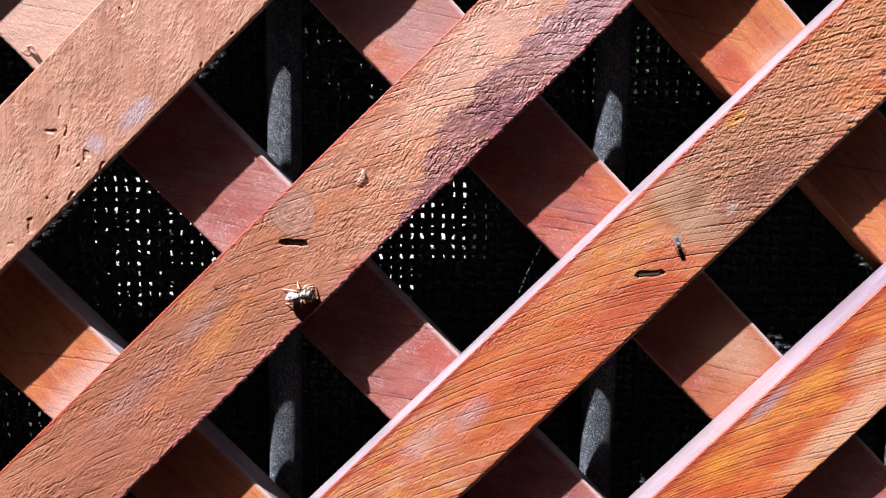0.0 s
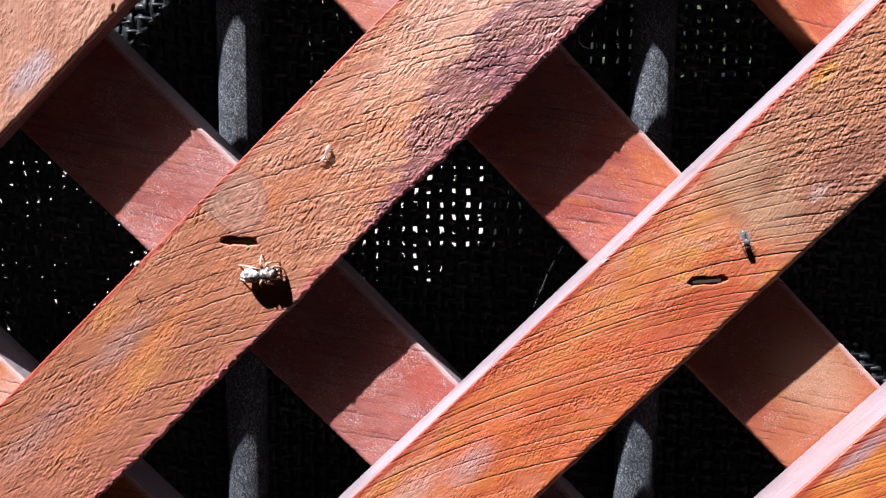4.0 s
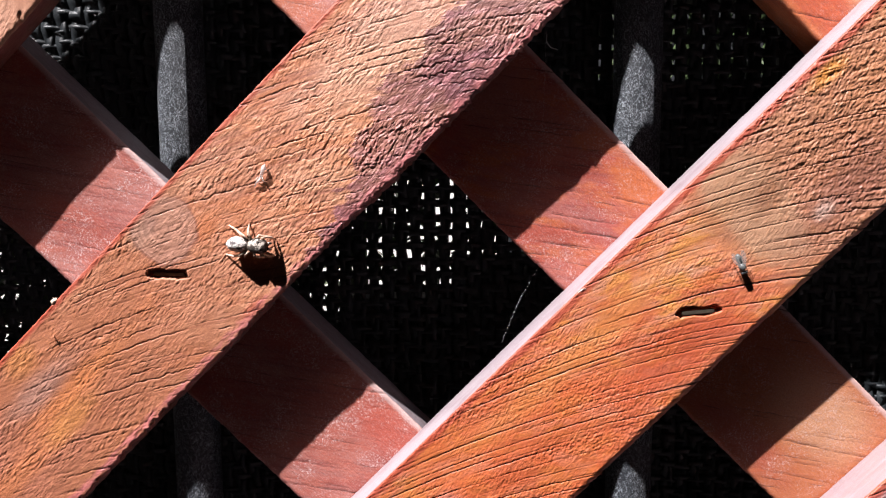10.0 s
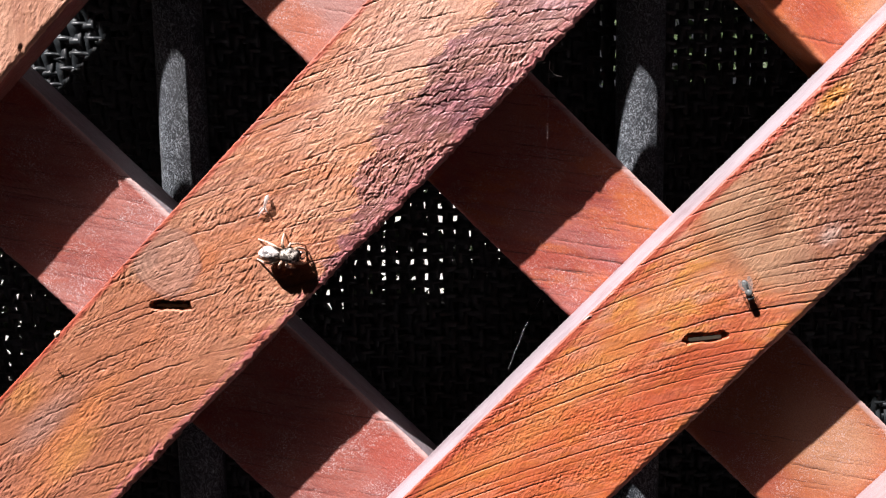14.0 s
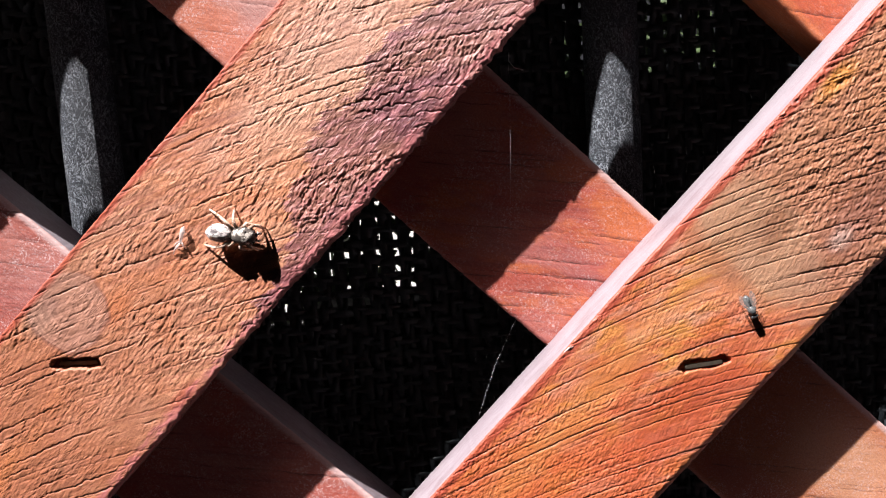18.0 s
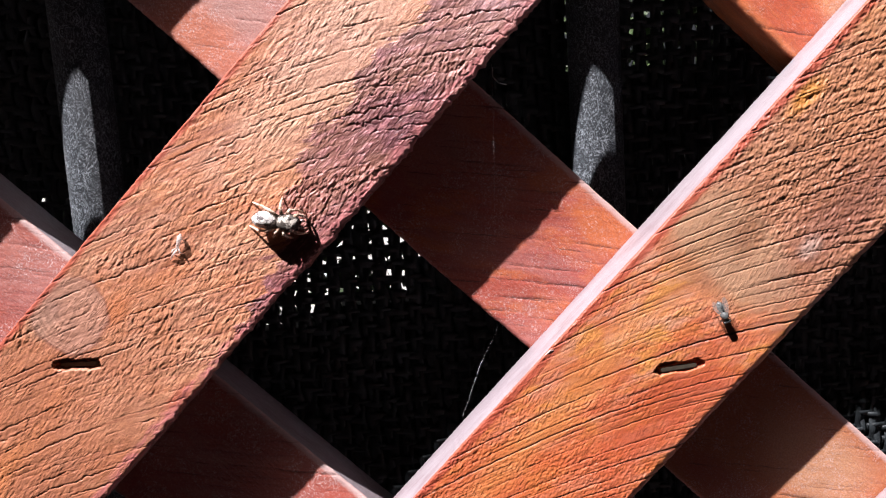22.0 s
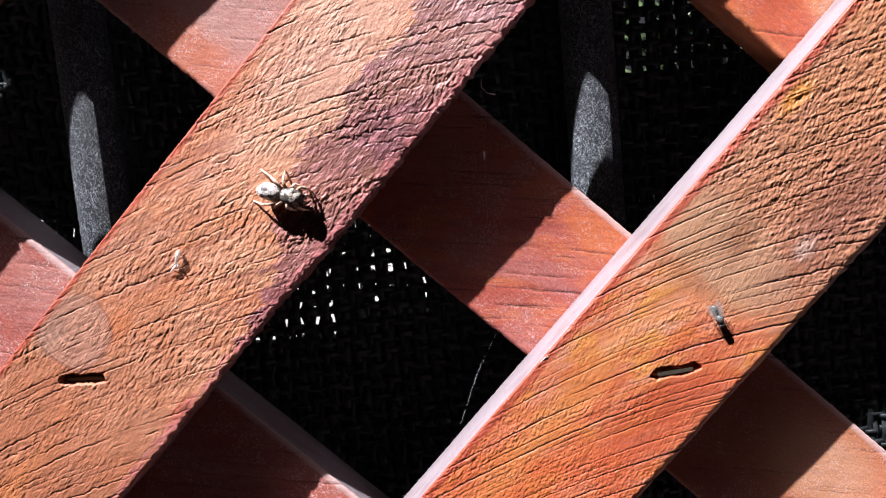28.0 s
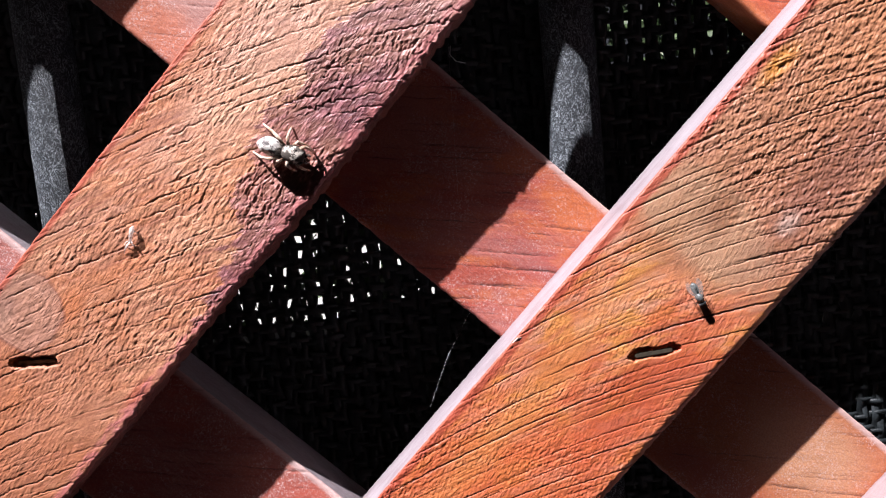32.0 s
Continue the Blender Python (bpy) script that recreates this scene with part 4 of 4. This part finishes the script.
for side in (0.5, -0.5):
    pts = [(3.3 * MM, 0.5 * MM, side * MM), (4.2 * MM, 0.3 * MM, side * 1.3 * MM), (4.4 * MM, 1.1 * MM, side * 1.1 * MM)]
    part("palp", tube_bm(pts, [0.2 * MM, 0.24 * MM, 0.14 * MM], 7), white_hair, spider)

# ---- fly ----
fly_black = plain("black_fly_shell", (0.035, 0.038, 0.04), 0.35, 0.0, 1500.0, 0.5, 0.0001)
fly_grey = plain("grey_dusted_fly_shell", (0.085, 0.09, 0.09), 0.4, 0.0, 2200.0, 0.8, 0.0001)
wing, tree, shader = nodes("clear_fly_wing")
shader.inputs["Base Color"].default_value = (0.32, 0.32, 0.31, 1)
shader.inputs["Alpha"].default_value = 0.25
shader.inputs["Roughness"].default_value = 0.3
fly = tagged(new("fly"), "small black and grey fly resting on a deep orange batten", "fly")
# x ahead, y towards the wood, z across
fly.matrix_world = LATTICE @ pose(0.0529, -0.0013, -0.0505, 0, 45 + 67, 0)
part("abdomen", blob_bm((-1.2 * MM, 0, 0), (1.2 * MM, 0.6 * MM, 0.65 * MM), 0.05), fly_grey, fly)
part("thorax", blob_bm((0.5 * MM, -0.1 * MM, 0), (0.9 * MM, 0.7 * MM, 0.7 * MM), 0.05), fly_grey, fly)
fly_head = part("head", blob_bm((1.65 * MM, 0, 0), (0.42 * MM, 0.5 * MM, 0.6 * MM)), fly_black, fly)
for side in (-1, 1):
    part("eye", blob_bm((1.72 * MM, -0.05 * MM, side * 0.42 * MM), (0.33 * MM, 0.4 * MM, 0.27 * MM), sub=2), fly_black, fly_head)
    bm = bmesh.new()
    rim = [(0.4, 0.3), (-0.6, 0.15), (-2.0, 0.3), (-2.9, 0.75), (-2.9, 1.2), (-2.0, 1.45), (-0.8, 1.2), (0.2, 0.65)]
    top = [bm.verts.new((a * MM, (-0.75 + 0.06 * b) * MM, side * b * MM)) for a, b in rim]
    low = [bm.verts.new(w.co + Vector((0, 0.03 * MM, 0))) for w in top]
    bm.faces.new(top)
    bm.faces.new(low[::-1])
    for i in range(8):
        bm.faces.new((top[i], low[i], low[(i + 1) % 8], top[(i + 1) % 8]))
    part("wing", bm, wing, fly, "clear greyish wing")
    for x, xf in ((0.9, 1.5), (0.5, 0.3), (0.1, -1.2)):
        pts = [(x * MM, 0.3 * MM, side * 0.4 * MM), ((x + xf) / 2 * MM, -0.1 * MM, side * 0.8 * MM), (xf * MM, 1.25 * MM, side * 1.1 * MM)]
        part("leg", tube_bm(pts, [0.06 * MM, 0.05 * MM, 0.03 * MM], 6), fly_black, fly)

# ---- shed insect skin, crumbs and threads ----
skin, tree, shader = nodes("papery_white_insect_skin")
k = Net(tree)
paper = k.noise(tree.nodes.new("ShaderNodeTexCoord").outputs["Object"], 2500.0, 3.0)
k.put(shader.inputs["Base Color"], k.mix(paper, (0.66, 0.50, 0.44), (0.86, 0.80, 0.78)))
k.put(shader.inputs["Normal"], k.bump(paper, 0.0002, 0.7))
shader.inputs["Alpha"].default_value = 0.55
husk = tagged(new("insect_husk"), "papery white shed insect skin stuck on the wood", "insect husk")
husk.matrix_world = LATTICE @ pose(-0.0024, -0.0004, 0.0311, 0, 45, 0)


def skin_piece(name, pts, radii, sides, thin):
    """A flattened papery tube; thin: how much it is pressed towards the wood."""
    bm = tube_bm([tuple(c * MM for c in p) for p in pts], [r * MM for r in radii], sides)
    for w in bm.verts:
        w.co.y = thin * w.co.y
    return part(name, bm, skin, husk)


skin_piece("body", [(1.45, 0, 1.9), (1.3, -0.5, 1.5), (1.15, -0.7, 0.9), (0.85, -0.5, 0.2), (0.65, -0.2, -0.5), (0.55, 0.2, -1.0)], [0.18, 0.42, 0.40, 0.30, 0.26, 0.14], 9, 0.7)
skin_piece("leg", [(0.6, 0, -0.5), (0.1, -0.4, -1.2), (-0.5, 0, -1.9), (-1.0, 0.5, -2.7)], [0.2, 0.2, 0.14, 0.06], 7, 0.8)
skin_piece("leg", [(0.7, 0, -0.3), (1.1, -0.6, -1.2), (1.4, 0.5, -1.9)], [0.2, 0.14, 0.06], 6, 0.8)
skin_piece("leg", [(0.6, 0, -0.4), (-0.1, -0.3, -0.7), (-0.7, 0.5, -1.3)], [0.16, 0.13, 0.06], 6, 0.8)
skin_piece("leg", [(1.2, 0, 1.2), (1.7, -0.4, 1.0), (2.0, 0.4, 0.6)], [0.13, 0.10, 0.05], 6, 0.8)
crumb_brown = plain("dry_brown_crumb", (0.42, 0.16, 0.08), 0.8, 0.0, 1500.0)
bit = tagged(new("plant_scrap"), "tiny dry brown plant scrap caught on the batten", "plant scrap")
bit.matrix_world = LATTICE @ pose(-0.0570, -0.0006, 0.0380, 0, 45, 0)
part("stalk", tube_bm([(-0.3 * MM, 0.4 * MM, 0.7 * MM), (0, 0.0, 0), (0.35 * MM, 0.4 * MM, -0.6 * MM)], [0.10 * MM, 0.2 * MM, 0.08 * MM], 7), crumb_brown, bit)
part("stalk", tube_bm([(0, 0.0, 0), (0.7 * MM, 0.4 * MM, -0.3 * MM)], [0.11 * MM, 0.06 * MM], 6), crumb_brown, bit)
curl = plain("dry_tan_husk", (0.55, 0.36, 0.24), 0.7, 0.0, 900.0)
seed_husk = tagged(new("seed_husk"), "dry curled tan seed husk on a pale back batten", "seed husk")
seed_husk.matrix_world = LATTICE @ pose(-0.0475, THICK - 0.0008, 0.1274, 0, 45, 0)
part("shell", tube_bm([(-0.7 * MM, 0.6 * MM, -0.6 * MM), (-0.3 * MM, -0.6 * MM, 0.7 * MM), (0.4 * MM, -0.9 * MM, 1.0 * MM), (1.1 * MM, 0.5 * MM, -0.4 * MM)], [0.25 * MM, 0.6 * MM, 0.5 * MM, 0.15 * MM], 9), curl, seed_husk)
part("stalk", tube_bm([(-0.6 * MM, 0.4 * MM, -0.5 * MM), (-2.0 * MM, 0.3 * MM, -0.6 * MM), (-3.4 * MM, 0.7 * MM, -0.5 * MM)], [0.14 * MM, 0.11 * MM, 0.07 * MM], 6), curl, seed_husk)
lint = plain("pale_tan_crumb", (0.60, 0.46, 0.34), 0.9, 0.0, 2500.0)
for u, v, size in ((-0.0515, 0.0434, 0.8),):
    ob = part("crumb", blob_bm((0, 0, 0), (size * MM, 0.5 * MM, 0.55 * MM), 0.5, u * 100, sub=3), lint, None, "", LATTICE @ pose(u, 0.0003, v))
    tagged(ob, "pale tan crumb on the batten's edge", "crumb")
silk = plain("spider_silk", (0.75, 0.75, 0.75), 0.35, 0.0, 500.0, 0.1, 0.0)
for name, label, pts, r in (
        ("silk_thread", "single thread of spider silk between two battens", [(0.0235, 0.013, -0.0246), (0.0155, 0.006, -0.0257), (0.0074, 0.001, -0.0284)], 0.011),
        ("silk_thread", "single thread of spider silk hanging from a batten", [(0.0585, 0.004, 0.0100), (0.048, 0.004, 0.0000), (0.0392, 0.008, -0.0085)], 0.009),
        ("lint_curl", "short white curl of lint under a batten", [(0.0585, 0.006, 0.0095), (0.0572, 0.005, 0.0085), (0.0570, 0.005, 0.0070), (0.0579, 0.006, 0.0056)], 0.06)):
    ob = part(name, tube_bm(pts, [r * MM] * len(pts), 6), silk, None, "", LATTICE)
    tagged(ob, label, "lint" if "curl" in name else "silk")


def motions():
    def at(u, v, turn=0.0):
        """On the front face, facing along the world's x turned by turn degrees."""
        return LATTICE @ pose(u, -0.0018, v, 0, 45 + turn, 0)
    heading = [(0, -15), (3, -8), (6, 0), (9, 2), (10, 4), (13, 2), (16, 8), (19, 11), (23, 10), (28, 16), (30, 18), (32, 24)]
    rows = []
    for t, u, v in SPIDER:
        turn = float(np.interp(t, [h[0] for h in heading], [h[1] for h in heading]))
        rows.append((t, at(u, v, turn)))
    walk(spider, rows)
    # each leg swings about its hip once in three millimetres of way, its neighbours in turn
    way, last, gone = [], None, 0.0
    for t in np.arange(0, 32.01, 0.25):
        u, v = (float(np.interp(t, [r[0] for r in SPIDER], [r[i] for r in SPIDER])) for i in (1, 2))
        gone += math.hypot(u - last[0], v - last[1]) if last else 0.0
        last = (u, v)
        way.append((float(t), gone))
    for i, (leg, x, z) in enumerate(leg_parts):
        turn = math.pi * ((i + i // 4) % 2)
        walk(leg, [(t, pose(x, 0, z) @ pose(0, 0, 0, 0, 9.0 * math.sin(math.tau * g / 0.003 + turn), 0) @ pose(-x, 0, -z)) for t, g in way])


SPIDER = [
    (0, -0.04018, 0.01779),
    (0.5, -0.03940, 0.01725),
    (1, -0.03967, 0.01740),
    (1.5, -0.03699, 0.01771),
    (2, -0.03671, 0.01786),
    (2.5, -0.03617, 0.01814),
    (3, -0.03568, 0.02007),
    (3.5, -0.03405, 0.02097),
    (5.5, -0.02574, 0.02382),
    (6, -0.02388, 0.02474),
    (6.5, -0.02259, 0.02532),
    (7, -0.02191, 0.02598),
    (7.5, -0.02061, 0.02587),
    (8, -0.01887, 0.02515),
    (8.5, -0.01775, 0.02455),
    (9, -0.01693, 0.02400),
    (9.5, -0.01548, 0.02342),
    (10, -0.01385, 0.02246),
    (10.5, -0.01265, 0.02186),
    (11, -0.01135, 0.02068),
    (11.5, -0.00980, 0.01978),
    (12, -0.00916, 0.01919),
    (12.5, -0.00854, 0.01902),
    (13, -0.00786, 0.01904),
    (13.5, -0.00772, 0.02028),
    (15.5, -0.00256, 0.02291),
    (16, -0.00085, 0.02168),
    (16.5, 0.00045, 0.02124),
    (17, 0.00114, 0.02188),
    (17.5, 0.00228, 0.02452),
    (18, 0.00467, 0.02422),
    (18.5, 0.00568, 0.02372),
    (19, 0.00704, 0.02207),
    (19.5, 0.00818, 0.02120),
    (20, 0.00908, 0.02088),
    (20.5, 0.01024, 0.02086),
    (21, 0.01141, 0.02082),
    (21.5, 0.01229, 0.02049),
    (22, 0.01312, 0.01995),
    (22.5, 0.01340, 0.01967),
    (23, 0.01405, 0.01934),
    (23.5, 0.01494, 0.01878),
    (24, 0.01555, 0.01849),
    (24.5, 0.01620, 0.01827),
    (26.5, 0.01795, 0.01861),
    (27, 0.01791, 0.02106),
    (27.5, 0.01883, 0.02355),
    (28, 0.01983, 0.02331),
    (28.5, 0.02088, 0.02329),
    (29, 0.02148, 0.02277),
    (29.5, 0.02235, 0.02168),
    (30, 0.02280, 0.02146),
    (30.5, 0.02386, 0.02076),
    (31, 0.02479, 0.02029),
    (31.5, 0.02545, 0.01986),
    (32, 0.02662, 0.01936)
]
motions()
